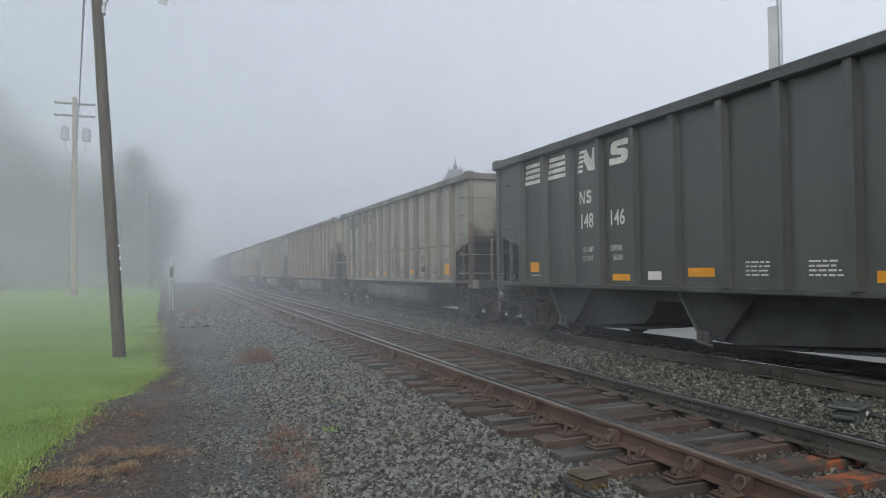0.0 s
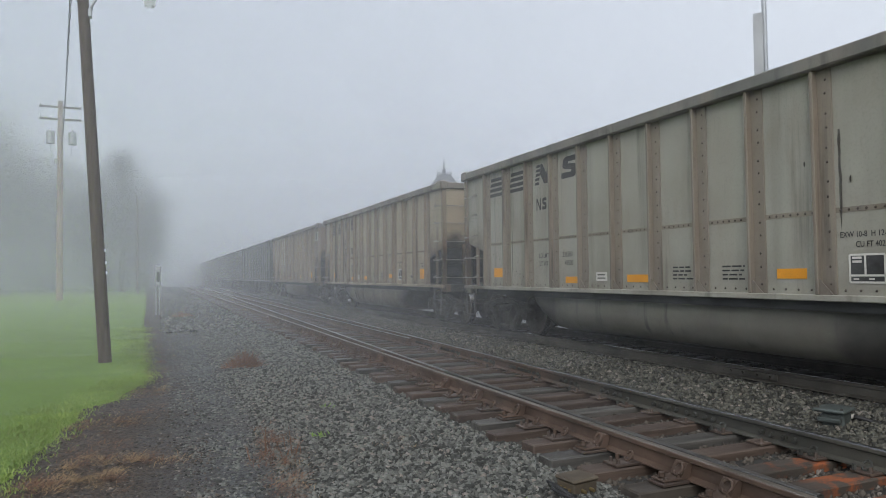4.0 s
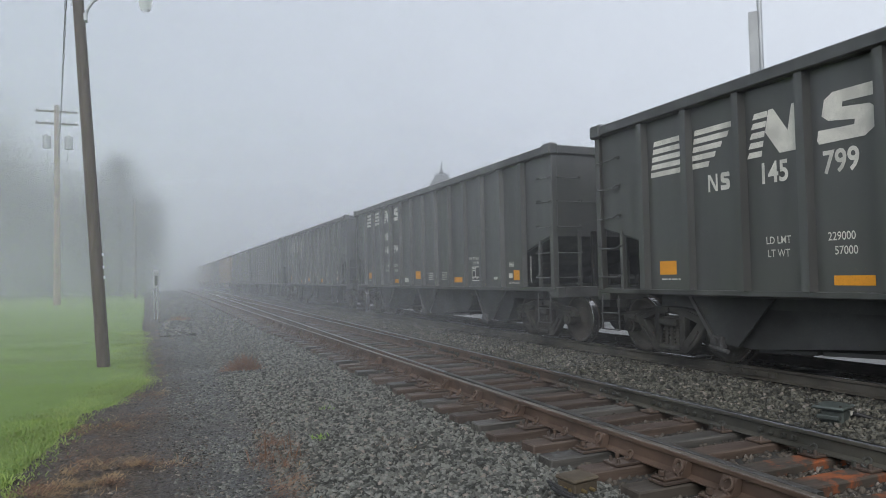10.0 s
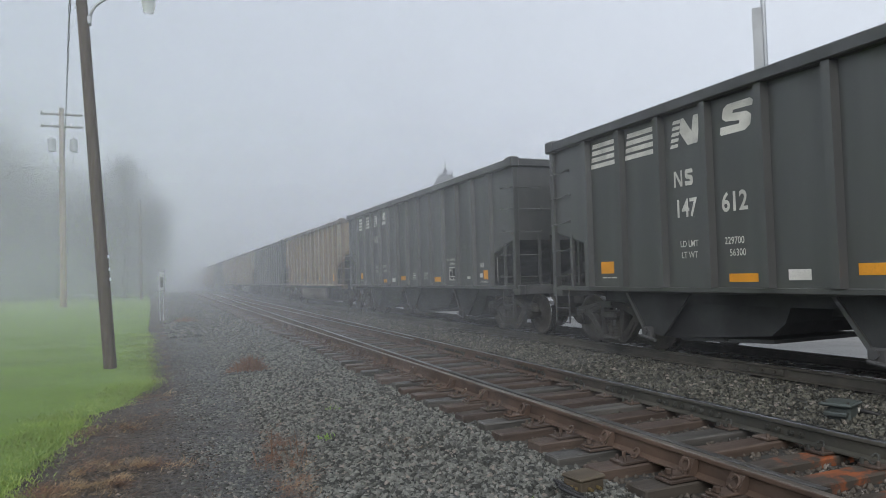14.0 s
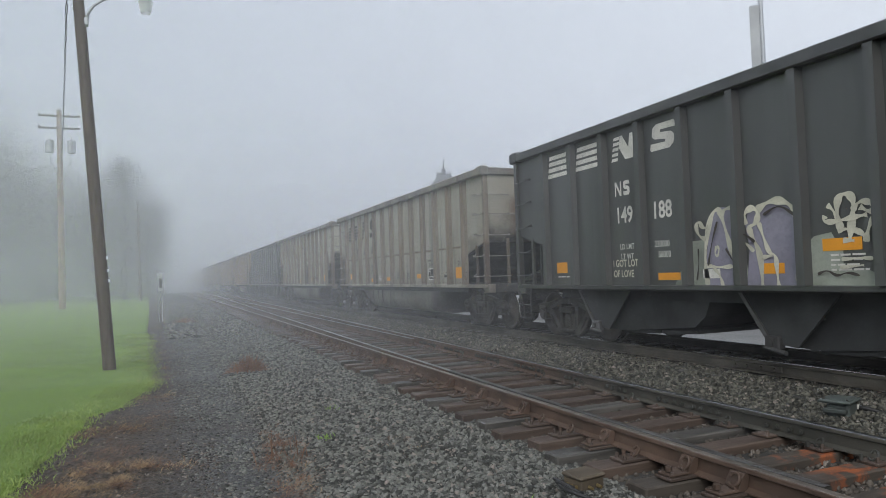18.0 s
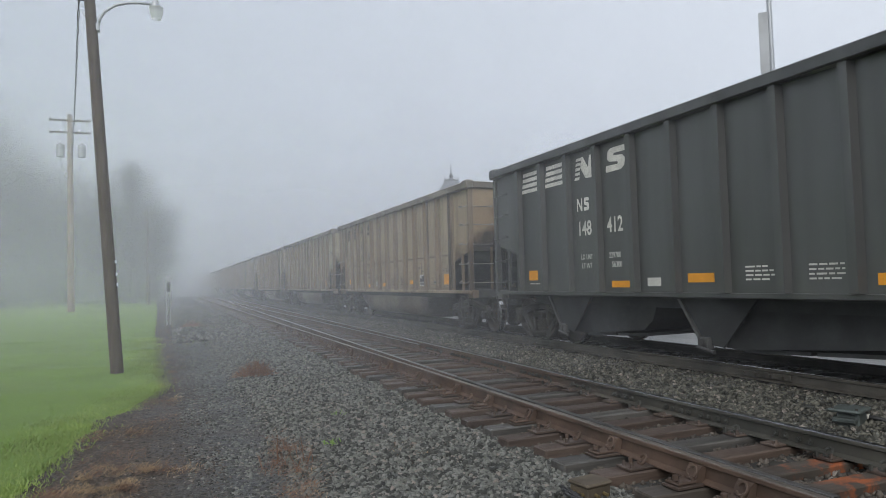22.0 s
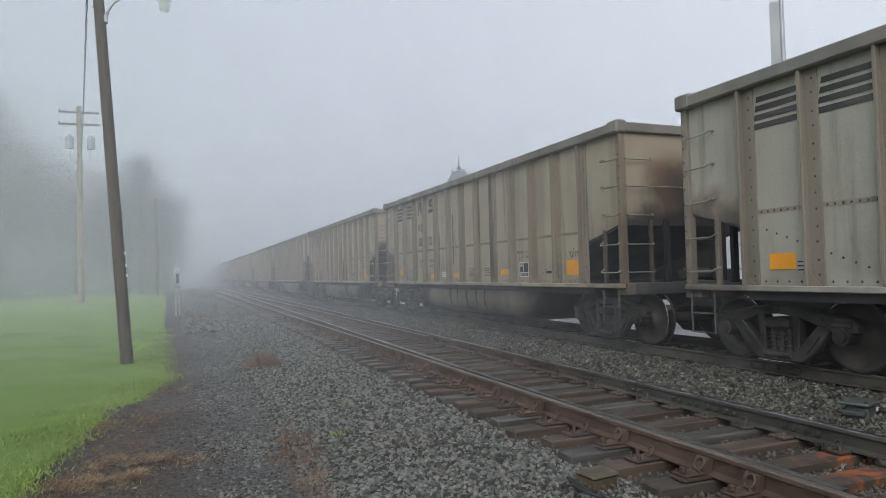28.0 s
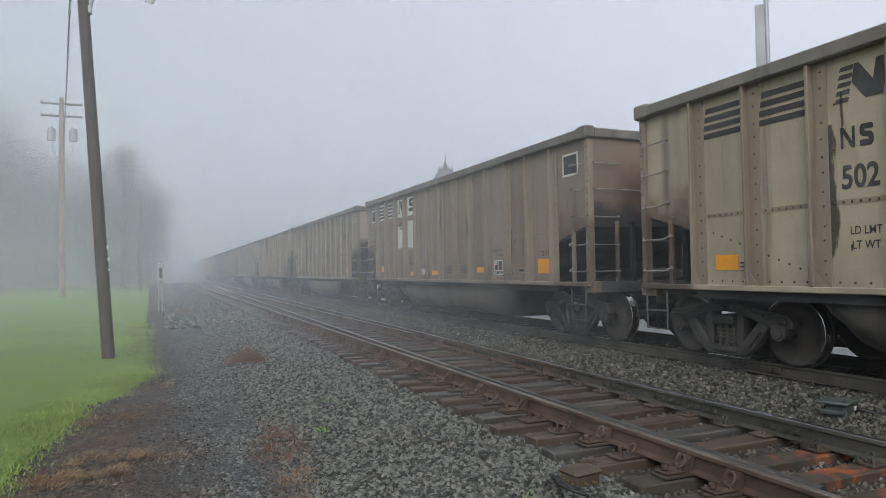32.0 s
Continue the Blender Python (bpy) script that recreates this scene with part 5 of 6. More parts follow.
def mark_car(car, i, kind, n1, n2, mark):
    ink = M_WHITE if kind == "h" else M_BLACKLET
    up = 0.0 if kind == "h" else 0.07
    if mark == 1:
        for j in (1, 2):
            flat_shape("stripes", bar_stack(4, -0.31, 0.33, 0, 0.46, 0.0), ink, car, panel_y(j, 0.50), 3.15 if kind == "h" else 3.11)
        flat_shape("emblem", [BLOCK_1, *SPEED_BARS], ink, car, panel_y(3, 0.25), 3.16, 0.52, 0.40, 0.14)
        flat_shape("emblem", [BLOCK_2], ink, car, panel_y(4, 0.24), 3.16, 0.52, 0.40, 0.14)
        flat_shape("owner_mark", MARK_SHAPES, ink, car, panel_y(3, 0.28), 2.58 + up)
        words(n1, 0.36, ink, car, panel_y(3, 0.27 if len(n1) > 2 else 0.46), 2.14 + up)
        words(n2, 0.36, ink, car, panel_y(4, 0.22), 2.14 + up)
    elif mark == 2:
        base, df, tall = (2.46, -0.07, 0.56) if kind == "h" else (2.22, 0.0, 0.64)
        flat_shape("stripes", bar_stack(5, -0.28, 0.34, 0, 0.58, 0.0), ink, car, panel_y(1, 0.55), 2.80)
        flat_shape("stripes", bar_stack(5, -0.33, 0.36, 0, 0.58, 0.45), ink, car, panel_y(2, 0.50), 2.80)
        flat_shape("emblem", [BLOCK_1, *SPEED_BARS], ink, car, panel_y(3, 0.22 + df), 2.80, 0.70, tall, 0.16)
        flat_shape("emblem", [BLOCK_2], ink, car, panel_y(4, 0.22 + df), 2.80, 0.70, tall, 0.16)
        flat_shape("owner_mark", MARK_SHAPES, ink, car, panel_y(2, 0.46 + df), base)
        words(n1, 0.36, ink, car, panel_y(3, 0.35 + df), base)
        words(n2, 0.36, ink, car, panel_y(4, 0.29 + df), base)
    if mark and i < 26:
        limit = {7: 229000, 9: 228900, 13: 230000}.get(i, 229700 if kind == "h" else (236300, 236700, 237200, 236500, 237000)[i % 5])
        words("LD LMT", 0.13, ink, car, panel_y(3, 0.36), 1.70, bold=0.001)
        words("LT WT", 0.13, ink, car, panel_y(3, 0.38), 1.54, bold=0.001)
        words(str(limit), 0.135, ink, car, panel_y(4, 0.25), 1.70, bold=0.001)
        words(str(286000 - limit), 0.135, ink, car, panel_y(4, 0.33), 1.54, bold=0.001)
    rnd = random.Random(100 + i)
    if kind == "h":
        patch("reflector", 0.34, 0.20, M_ORANGE, car, panel_y(1, 0.50), 1.44, label="orange reflective sheeting")
        patch("reflector", 0.46, 0.11, M_ORANGE, car, panel_y(4, 0.56), 1.25)
        if i != 6:
            patch("placard", 0.30, 0.13, M_PLACARD, car, panel_y(5, 0.45), 1.28)
        wide, tall, up = {6: (0.33, 0.10, 1.50), 8: (0.40, 0.22, 1.42), 13: (0.36, 0.13, 1.33)}.get(i, (0.5, 0.13, 1.33))
        patch("reflector", wide, tall, M_ORANGE, car, panel_y(6, 0.50), up)
        if i == 13:
            patch("reflector", 0.46, 0.14, M_ORANGE, car, panel_y(7, 0.50), 1.58)
        patch("reflector", 0.50, 0.13, M_ORANGE, car, panel_y(9, 0.5), 1.52 if i == 6 else 1.28)
        for j in (7, 8):
            stencil(car, panel_y(j, 0.35), 1.45, 0.45, 4, M_PLACARD, seed=i * 3 + j)
        words("EXW 10-7  H 12-7", 0.088, M_WHITE, car, panel_y(10, 0.18), 1.755, bold=0.0015)
        if i == 16:
            words("EW  10-7  H 12-6", 0.088, M_WHITE, car, panel_y(10, 0.18), 1.845, bold=0.0015)
        words("CU FT 3737" if i in (7, 9) else "CU FT 3744", 0.088, M_WHITE, car, panel_y(10, 0.38), 1.645, bold=0.0015)
        load_box(car, panel_y(10, 0.56), 1.42, 0.40, 0.32)
        words({7: "HP29R", 9: "HP28R", 16: "H69"}.get(i, "H65"), 0.15, M_WHITE, car, panel_y(12, 0.30), 1.55, bold=0.003)
        patch("reflector", 0.44, 0.21, M_ORANGE, car, panel_y(12, 0.74), 1.37)
        if i != 16:
            patch("placard", 0.15, 0.10, M_PLACARD, car, panel_y(12, 0.36), 1.36)
        words("2 INCH TREAD COND SHOES", 0.06, M_WHITE, car, panel_y(12, 0.28), 1.19, bold=0.0005)
        words("JACK LIFT HERE", 0.075, M_WHITE, car, 0, 0, bold=0.001).matrix_basis = on_side(-5.78, 1.22, 0.006) @ Matrix.Rotation(math.pi / 2, 4, "Z")
        patch("data_plate", 0.17, 0.06, M_PLACARD, car, panel_y(11, 0.62), 1.31)
        stencil(car, panel_y(1, 0.35), 1.26, 0.5, 1, M_PLACARD, seed=i + 50)
    else:
        patch("reflector", 0.38, 0.20, M_ORANGE, car, panel_y(1, 0.50), 1.42, label="orange reflective sheeting")
        patch("data_plate", 0.22, 0.15, M_SIDING, car, panel_y(1, 0.84), 1.36)
        for q in (1.31, 1.36, 1.41):
            patch("data_plate_line", 0.20, 0.018, M_TRUCK, car, panel_y(1, 0.84), q, 0.009)
        patch("reflector", 0.46, 0.12, M_ORANGE, car, panel_y(4, 0.60), 1.27)
        patch("placard", 0.30, 0.15, M_PLACARD, car, panel_y(5, 0.52), 1.33)
        flat_shape("small_print", [[(-0.11, q), (0.10, q), (0.10, q + 0.018), (-0.11, q + 0.018)] for q in (-0.035, 0.02)], M_BLACKLET, car, panel_y(5, 0.52), 1.33, out=0.0095)
        patch("reflector", 0.56, 0.12, M_ORANGE, car, panel_y(6, 0.55), 1.30)
        for j in (7, 8):
            stencil(car, panel_y(j, 0.36), 1.45, 0.42, 4, M_BLACKLET, seed=i * 3 + j)
        patch("reflector", 0.40, 0.12, M_ORANGE, car, panel_y(9, 0.5), 1.36)
        load_box(car, panel_y(10, 0.49), 1.41, 0.38, 0.30)
        words("EXW 10-8  H 12-7", 0.088, M_BLACKLET, car, panel_y(10, 0.17), 1.755, bold=0.001)
        words("CU FT 4022", 0.088, M_BLACKLET, car, panel_y(10, 0.36), 1.645, bold=0.001)
        patch("data_plate", 0.24, 0.09, M_SIDING, car, panel_y(11, 0.6), 1.34)
        patch("data_plate_field", 0.20, 0.05, M_TRUCK, car, panel_y(11, 0.6), 1.34, 0.009)
        patch("reflector", 0.40, 0.28, M_ORANGE, car, panel_y(12, 0.52), 1.42)
        words("G117R", 0.15, M_BLACKLET, car, panel_y(12, 0.45), 1.62, bold=0.002)
    # paint wear: tar-black runs and splashes down single panels
    if kind == "g":
        spots = list(TAR.get(i, ()))
        for _ in range(rnd.randint(1, 3)):
            spots.append((rnd.choice((1, 2, 5, 6, 7, 8, 9, 10, 11)), rnd.choice((0.14, 0.2, 0.8, 0.86)), rnd.uniform(2.0, 3.4), rnd.uniform(0.4, 1.3), rnd.uniform(0.015, 0.035)))
        for n, (j, f, z1, deep, wide) in enumerate(spots):
            tar_run(car, panel_y(j, f), z1, min(deep, z1 - 1.14), wide, i * 17 + n)
        tub_drips(car, i)
    if i in (5, 24):
        for j, w, z, h in ((1, 0.66, 3.34, 0.52), (2, 0.66, 3.34, 0.52), (3, 0.68, 3.32, 0.56), (4, 0.70, 3.32, 0.56), (3, 0.66, 2.40, 0.72), (4, 0.72, 2.46, 0.84)):
            patch("white_field", w, h, M_PLACARD, car, panel_y(j, 0.52), z, 0.002)
        for dy, dz, w, h in ((0, 0.19, 0.5, 0.04), (0, -0.19, 0.5, 0.04), (0.23, 0, 0.04, 0.42), (-0.23, 0, 0.04, 0.42)):
            if dz > 0:
                patch("frame_field", 0.42, 0.34, M_SOOT, car, -6.05, 3.28, 0.006), patch("frame_field", 0.42, 0.34, M_SOOT, car, 6.02, 3.28, 0.006)
            patch("frame_bar", w, h, M_PLACARD, car, -6.05 + dy, 3.28 + dz, 0.008)
            patch("frame_bar", w, h, M_PLACARD, car, 6.02 + dy, 3.28 + dz, 0.008)


def loop(car, y, z, w, h, turn, material, tube=0.035):
    """One sprayed stroke: an open loop laid flat on the side."""
    pts = []
    for k in range(15):
        a = turn + 0.36 * k
        pts.append(Vector((-SIDE - 0.01, y - w * math.cos(a) * (1 - 0.03 * k), z + h * math.sin(a))))
    bm = bmesh.new()
    for p, q in zip(pts, pts[1:]):
        d = (q - p).normalized()
        n = Vector((0, -d.z, d.y)) * tube
        bm.faces.new([bm.verts.new(v) for v in (p - n, p + n, q + n, q - n)])
    return part("spray_stroke", bm, material, car)


def stroke(car, pts, y, z, half, material, out):
    """One sprayed ribbon of even width, its corners rounded off."""
    for _ in range(2):
        cut = [pts[0]]
        for (a, b), (c, d) in zip(pts, pts[1:]):
            cut += [(0.75 * a + 0.25 * c, 0.75 * b + 0.25 * d), (0.25 * a + 0.75 * c, 0.25 * b + 0.75 * d)]
        pts = cut + [pts[-1]]
    v = []
    for k, (p, q) in enumerate(pts):
        (a, b), (c, d) = pts[max(k - 1, 0)], pts[min(k + 1, len(pts) - 1)]
        n = math.hypot(c - a, d - b) or 1.0
        w = half * (0.75 + 0.35 * math.sin(k * 0.9))
        u, t = (c - a) / n * w, (d - b) / n * w
        v += [(p - t, q + u, 0), (p + t, q - u, 0)]
    me = bpy.data.meshes.new("spray_stroke")
    me.from_pydata(v, [], [(2 * k, 2 * k + 1, 2 * k + 3, 2 * k + 2) for k in range(len(pts) - 1)])
    me.materials.append(material)
    return share("spray_stroke", me, car, on_side(y, z, out))


def spray_cars():
    """Sprayed lettering on two of the cars, as plain strokes and fields."""
    car = TRAIN[13]
    y = panel_y(6, 0.5)
    # fields of colour, then the strokes of the two letters, the crown and the shadow lines
    flat_shape("spray_field", [[(-1.10, 1.08), (-1.04, 1.55), (-0.93, 2.09), (-0.78, 2.17), (-0.48, 2.15), (-0.55, 1.08)]], M_LILAC, car, y, 0.0, out=0.0035)
    flat_shape("spray_field", [[(-0.39, 1.09), (-0.32, 1.59), (-0.37, 1.89), (-0.31, 2.10), (-0.12, 2.14), (0.18, 2.17), (0.37, 2.04), (0.45, 1.82), (0.41, 1.09)]], M_LILAC, car, y, 0.0, out=0.0035)
    flat_shape("spray_field", [[(-1.70, 1.06), (-1.60, 1.26), (-1.48, 1.41), (-1.48, 1.65), (-1.33, 1.74), (-1.03, 1.75), (-1.10, 1.07)]], M_MINT, car, y, 0.0, out=0.0028)
    flat_shape("spray_field", [[(-0.55, 1.07), (-0.52, 1.60), (-0.39, 1.67), (-0.35, 1.07)]], M_MINT, car, y, 0.0, out=0.0028)
    flat_shape("spray_field", [[(0.46, 1.08), (0.50, 1.62), (0.59, 1.69), (0.80, 1.72), (0.86, 1.61), (0.93, 1.53), (0.92, 1.28), (1.16, 1.31), (1.31, 1.24), (1.36, 1.08)]], M_MINT, car, y, 0.0, out=0.0028)
    stroke(car, [(-1.04, 1.12), (-1.08, 1.55), (-0.95, 2.05), (-0.82, 2.17), (-0.75, 2.07), (-0.64, 1.68), (-0.55, 1.44)], y, 0.0, 0.045, M_CREAM, 0.0080)
    stroke(car, [(-0.75, 2.07), (-0.67, 2.15), (-0.49, 2.14)], y, 0.0, 0.040, M_CREAM, 0.0115)
    stroke(car, [(-1.03, 1.75), (-1.17, 1.81), (-1.21, 1.97), (-1.14, 2.01), (-1.08, 1.91), (-0.98, 1.92)], y, 0.0, 0.035, M_CREAM, 0.0150)
    stroke(car, [(-1.03, 1.39), (-0.81, 1.36), (-0.59, 1.37)], y, 0.0, 0.028, M_CREAM, 0.0185)
    stroke(car, [(-0.91, 1.36), (-0.80, 1.25), (-0.76, 1.10)], y, 0.0, 0.028, M_CREAM, 0.0220)
    stroke(car, [(-0.86, 1.65), (-0.90, 1.54), (-0.84, 1.51), (-0.81, 1.62), (-0.86, 1.65)], y, 0.0, 0.020, M_CREAM, 0.0080)
    stroke(car, [(-0.37, 1.90), (-0.38, 2.05), (-0.25, 2.12), (-0.15, 2.04), (-0.20, 1.90), (-0.32, 1.87), (-0.26, 1.73), (-0.15, 1.51), (-0.14, 1.10)], y, 0.0, 0.045, M_CREAM, 0.0115)
    stroke(car, [(-0.17, 2.07), (-0.01, 2.16), (0.18, 2.16), (0.34, 2.06), (0.42, 1.88), (0.45, 1.82)], y, 0.0, 0.050, M_CREAM, 0.0150)
    stroke(car, [(-0.15, 1.91), (-0.09, 1.72), (-0.02, 1.52), (0.08, 1.49), (0.08, 1.31), (0.10, 1.10)], y, 0.0, 0.032, M_CREAM, 0.0185)
    stroke(car, [(-0.11, 1.47), (0.03, 1.49)], y, 0.0, 0.028, M_CREAM, 0.0220)
    stroke(car, [(-0.52, 1.72), (-0.39, 1.68), (-0.25, 1.55)], y, 0.0, 0.025, M_CREAM, 0.0080)
    stroke(car, [(-0.54, 1.48), (-0.47, 1.54), (-0.43, 1.48), (-0.51, 1.44)], y, 0.0, 0.022, M_CREAM, 0.0115)
    stroke(car, [(0.92, 1.75), (0.88, 1.94), (0.91, 2.11), (1.01, 2.14), (1.09, 2.06), (1.06, 1.86), (1.02, 1.63)], y, 0.0, 0.045, M_CREAM, 0.0150)
    stroke(car, [(1.07, 1.94), (1.14, 2.03), (1.25, 2.02), (1.31, 1.94), (1.26, 1.90), (1.15, 1.97)], y, 0.0, 0.035, M_CREAM, 0.0185)
    stroke(car, [(0.75, 1.91), (0.72, 1.85), (0.83, 1.83), (0.98, 1.85), (1.13, 1.87), (1.23, 1.88)], y, 0.0, 0.032, M_CREAM, 0.0220)
    stroke(car, [(0.77, 2.03), (0.84, 1.97), (0.91, 1.80)], y, 0.0, 0.030, M_CREAM, 0.0080)
    stroke(car, [(0.88, 1.73), (1.00, 1.75), (1.15, 1.70), (1.21, 1.60)], y, 0.0, 0.032, M_CREAM, 0.0115)
    stroke(car, [(0.94, 1.62), (1.07, 1.61)], y, 0.0, 0.030, M_CREAM, 0.0150)
    stroke(car, [(1.20, 1.59), (1.23, 1.74), (1.31, 1.86), (1.41, 1.91)], y, 0.0, 0.036, M_CREAM, 0.0185)
    stroke(car, [(0.37, 1.18), (0.34, 1.26), (0.42, 1.28), (0.44, 1.20), (0.38, 1.17)], y, 0.0, 0.030, M_CREAM, 0.0220)
    stroke(car, [(0.47, 1.10), (0.49, 1.30), (0.49, 1.55)], y, 0.0, 0.040, M_CREAM, 0.0080)
    stroke(car, [(0.91, 1.41), (1.11, 1.42), (1.26, 1.41)], y, 0.0, 0.022, M_CREAM, 0.0115)
    stroke(car, [(0.89, 1.32), (1.16, 1.34)], y, 0.0, 0.020, M_CREAM, 0.0150)
    stroke(car, [(-0.99, 1.39), (-0.91, 1.70), (-0.80, 1.98)], y, 0.0, 0.018, M_TAR, 0.0385)
    stroke(car, [(-0.67, 1.61), (-0.56, 1.44)], y, 0.0, 0.016, M_TAR, 0.0420)
    stroke(car, [(-0.07, 2.00), (0.16, 2.11), (0.38, 1.95)], y, 0.0, 0.018, M_TAR, 0.0280)
    stroke(car, [(0.63, 1.25), (0.75, 1.30), (0.86, 1.22), (0.98, 1.27), (1.12, 1.23)], y, 0.0, 0.016, M_TAR, 0.0315)
    stroke(car, [(-1.16, 1.63), (-1.16, 1.40), (-1.21, 1.19)], y, 0.0, 0.015, M_TAR, 0.0350)
    stroke(car, [(-0.50, 1.82), (-0.34, 1.77), (-0.21, 1.67)], y, 0.0, 0.020, M_TAR, 0.0385)
    for k, row in enumerate(("for MY", "CREW")):
        words(row, 0.24, M_CREAM, car, panel_y(8, 0.20), 1.84 - 0.24 * k, "sprayed_words", 0.006)
    for k, row in enumerate(("i GOT LOTS", "OF LOVE")):
        words(row, 0.16, M_CREAM, car, panel_y(3, 0.15), 1.42 - 0.17 * k, "sprayed_words", 0.003)
    car = TRAIN[15]
    for k in range(6):
        loop(car, 6.3 - 0.12 * k, 3.15 + 0.03 * (k % 2), 0.07, 0.11, k * 1.1, M_REDSPRAY, 0.012)


def build_train():
    first = {"g": gondola(), "h": hopper()}
    used = set()
    for car in first.values():
        car.scale = (1, STRETCH, 1)
    for i, (kind, tint, n1, n2, mark) in enumerate(CARS):
        m = pose(TRACK_2, tail_y(i, 0) - HALF, BODY_Z)
        if kind in used:
            car = copy_thing(first[kind], m)
        else:
            car = first[kind]
            car.matrix_basis = m @ Matrix.Diagonal((1, STRETCH, 1, 1))
            used.add(kind)
        TRAIN.append(car)
    for i, (car, row) in enumerate(zip(TRAIN, CARS)):
        rnd = random.Random(i)
        f = rnd.uniform(0.94, 1.06) * {2: 0.92, 15: 1.12, 14: 1.05, 22: 1.15}.get(i, 1.0)
        shade = Vector(row[1]) * f
        # rib tint: rusty brown wear, darkened further to stand in for fin shadows
        worn = shade.lerp(Vector((0.33, 0.285, 0.21)) if row[1] in (BROWN, RUST) else Vector((0.14, 0.098, 0.066)), 0.0 if row[0] == "h" else 0.5 if row[1] in (BROWN, RUST) else 0.6)
        # dusty rim on gondolas; hopper sill tint darkened in place of shade
        dusty = shade.lerp(Vector((0.112, 0.114, 0.108)), 0.82) if row[0] == "g" else shade * 0.6
        for ob in car.children_recursive:
            stem = ob.name.split(".")[0]
            ob.color = (*(worn if stem in ("rib", "corner_post", "ladder_stile", "end_sill", "seam") else dusty if stem == "top_chord" or (stem == "side_sill" and row[0] == "h") else shade), 1)
        if i < 27:
            mark_car(car, i, row[0], *row[2:])
        tagged(car, LABELS.get(row[1], car["label"]))
    tagged(TRAIN[13], "black steel coal hopper car with sprayed lilac and cream graffiti")
    tagged(TRAIN[15], "grey coal gondola with black emblem and a red scribble")
    spray_cars()


LABELS = {
    GREY: "faded grey-green steel coal gondola with riveted ribs", TAN: "tan coal gondola stained with rust and soot", RUST: "rust-brown coal gondola with riveted ribs",
    BROWN: "brown coal gondola with white repainted patches", YELLOW: "yellowish beige coal gondola with black emblem", BEIGE: "weathered beige steel coal gondola with orange reflectors",
}
build_train()

# ---- poles, posts and what stands along the line ----
def build_near_pole():
    p = thing("utility_pole", "leaning brown wooden pole standing in the lawn's edge", "utility pole", m=pose(-0.95, 14.7, -0.1))
    lean = Vector((-0.62, -0.05, 9.6))
    bm = bmesh.new()
    rings = []
    for k in range(25):
        c, r = lean * (k / 24), 0.122 - 0.026 * k / 24
        rings.append([bm.verts.new(c + Vector((math.cos(a), math.sin(a), 0)) * (r * (1 + 0.03 * noise.noise((k * 0.7, a * 2, 1))))) for a in [2 * math.pi * i / 18 for i in range(18)]])
    for a, b in zip(rings, rings[1:]):
        for i in range(18):
            bm.faces.new((a[i], a[(i + 1) % 18], b[(i + 1) % 18], b[i]))
    bm.faces.new(rings[-1])
    smooth(part("pole", bm, M_POLE, p))
    root = lean * (7.30 / 9.6) + Vector((0.11, 0, 0))
    arm = [root + Vector((0.02, 0, -0.22)), root + Vector((0.05, 0, -0.05)), root + Vector((0.14, 0, 0.12)), root + Vector((0.32, 0, 0.27)), root + Vector((0.55, 0.01, 0.36)), root + Vector((0.80, 0.02, 0.40)), root + Vector((1.06, 0.02, 0.40))]
    smooth(part("lamp_arm", bent(bmesh.new(), arm, 0.026, 10), M_GALV, p, "curved grey steel bracket arm"))
    part("bracket", boxed(root.x - 0.03, root.x + 0.05, -0.10, 0.04, root.z - 0.30, root.z - 0.14, bevel=0.01), M_GALV, p)
    h = root + Vector((1.08, 0.02, 0.36))
    bm = rod(bmesh.new(), h + Vector((0, 0, -0.02)), h + Vector((0, 0, 0.10)), 0.10, 0.07, 16)
    head = part("lamp_head", bm, M_GALV, p, "grey lamp housing with photocell")
    part("photocell", rod(bmesh.new(), h + Vector((0.02, 0, 0.10)), h + Vector((0.02, 0, 0.17)), 0.04, seg=10), M_GREYPAINT, head)
    part("refractor", rod(bmesh.new(), h + Vector((0.02, 0, -0.26)), h + Vector((0.02, 0, -0.02)), 0.10, 0.145, 18, caps=False), M_LENS, head, "ribbed translucent lamp refractor")
    part("insulator", rod(bmesh.new(), lean * (7.62 / 9.6) + Vector((-0.10, 0, 0)), lean * (7.62 / 9.6) + Vector((-0.24, 0, 0)), 0.035, seg=10), M_CABLE, p)
    for z, x in ((2.35, 0.122), (2.1, 0.123), (1.9, 0.124), (7.3, -0.11)):
        c = lean * (z / 9.6) + Vector((x, -0.05, 0))
        part("staple", boxed(c.x - 0.015, c.x + 0.012, c.y - 0.02, c.y + 0.02, c.z - 0.03, c.z + 0.03), M_GALV, p)


def wire(name, label, a, b, sag, r, material, n=16, twist=0.0):
    a, b = Vector(a), Vector(b)
    w = thing(name, label, "wire")
    for off in ((0.0, math.pi) if twist else (0.0,)):
        bm = bmesh.new()
        pts = []
        for k in range(n + 1):
            s = k / n
            p = a.lerp(b, s) - Vector((0, 0, 4 * sag * s * (1 - s)))
            if twist:
                p += Vector((math.cos(k * 1.25 + off), 0, math.sin(k * 1.25 + off))) * twist
            pts.append(p)
        bent(bm, pts, r, 5)
        part("strand", bm, material, w)


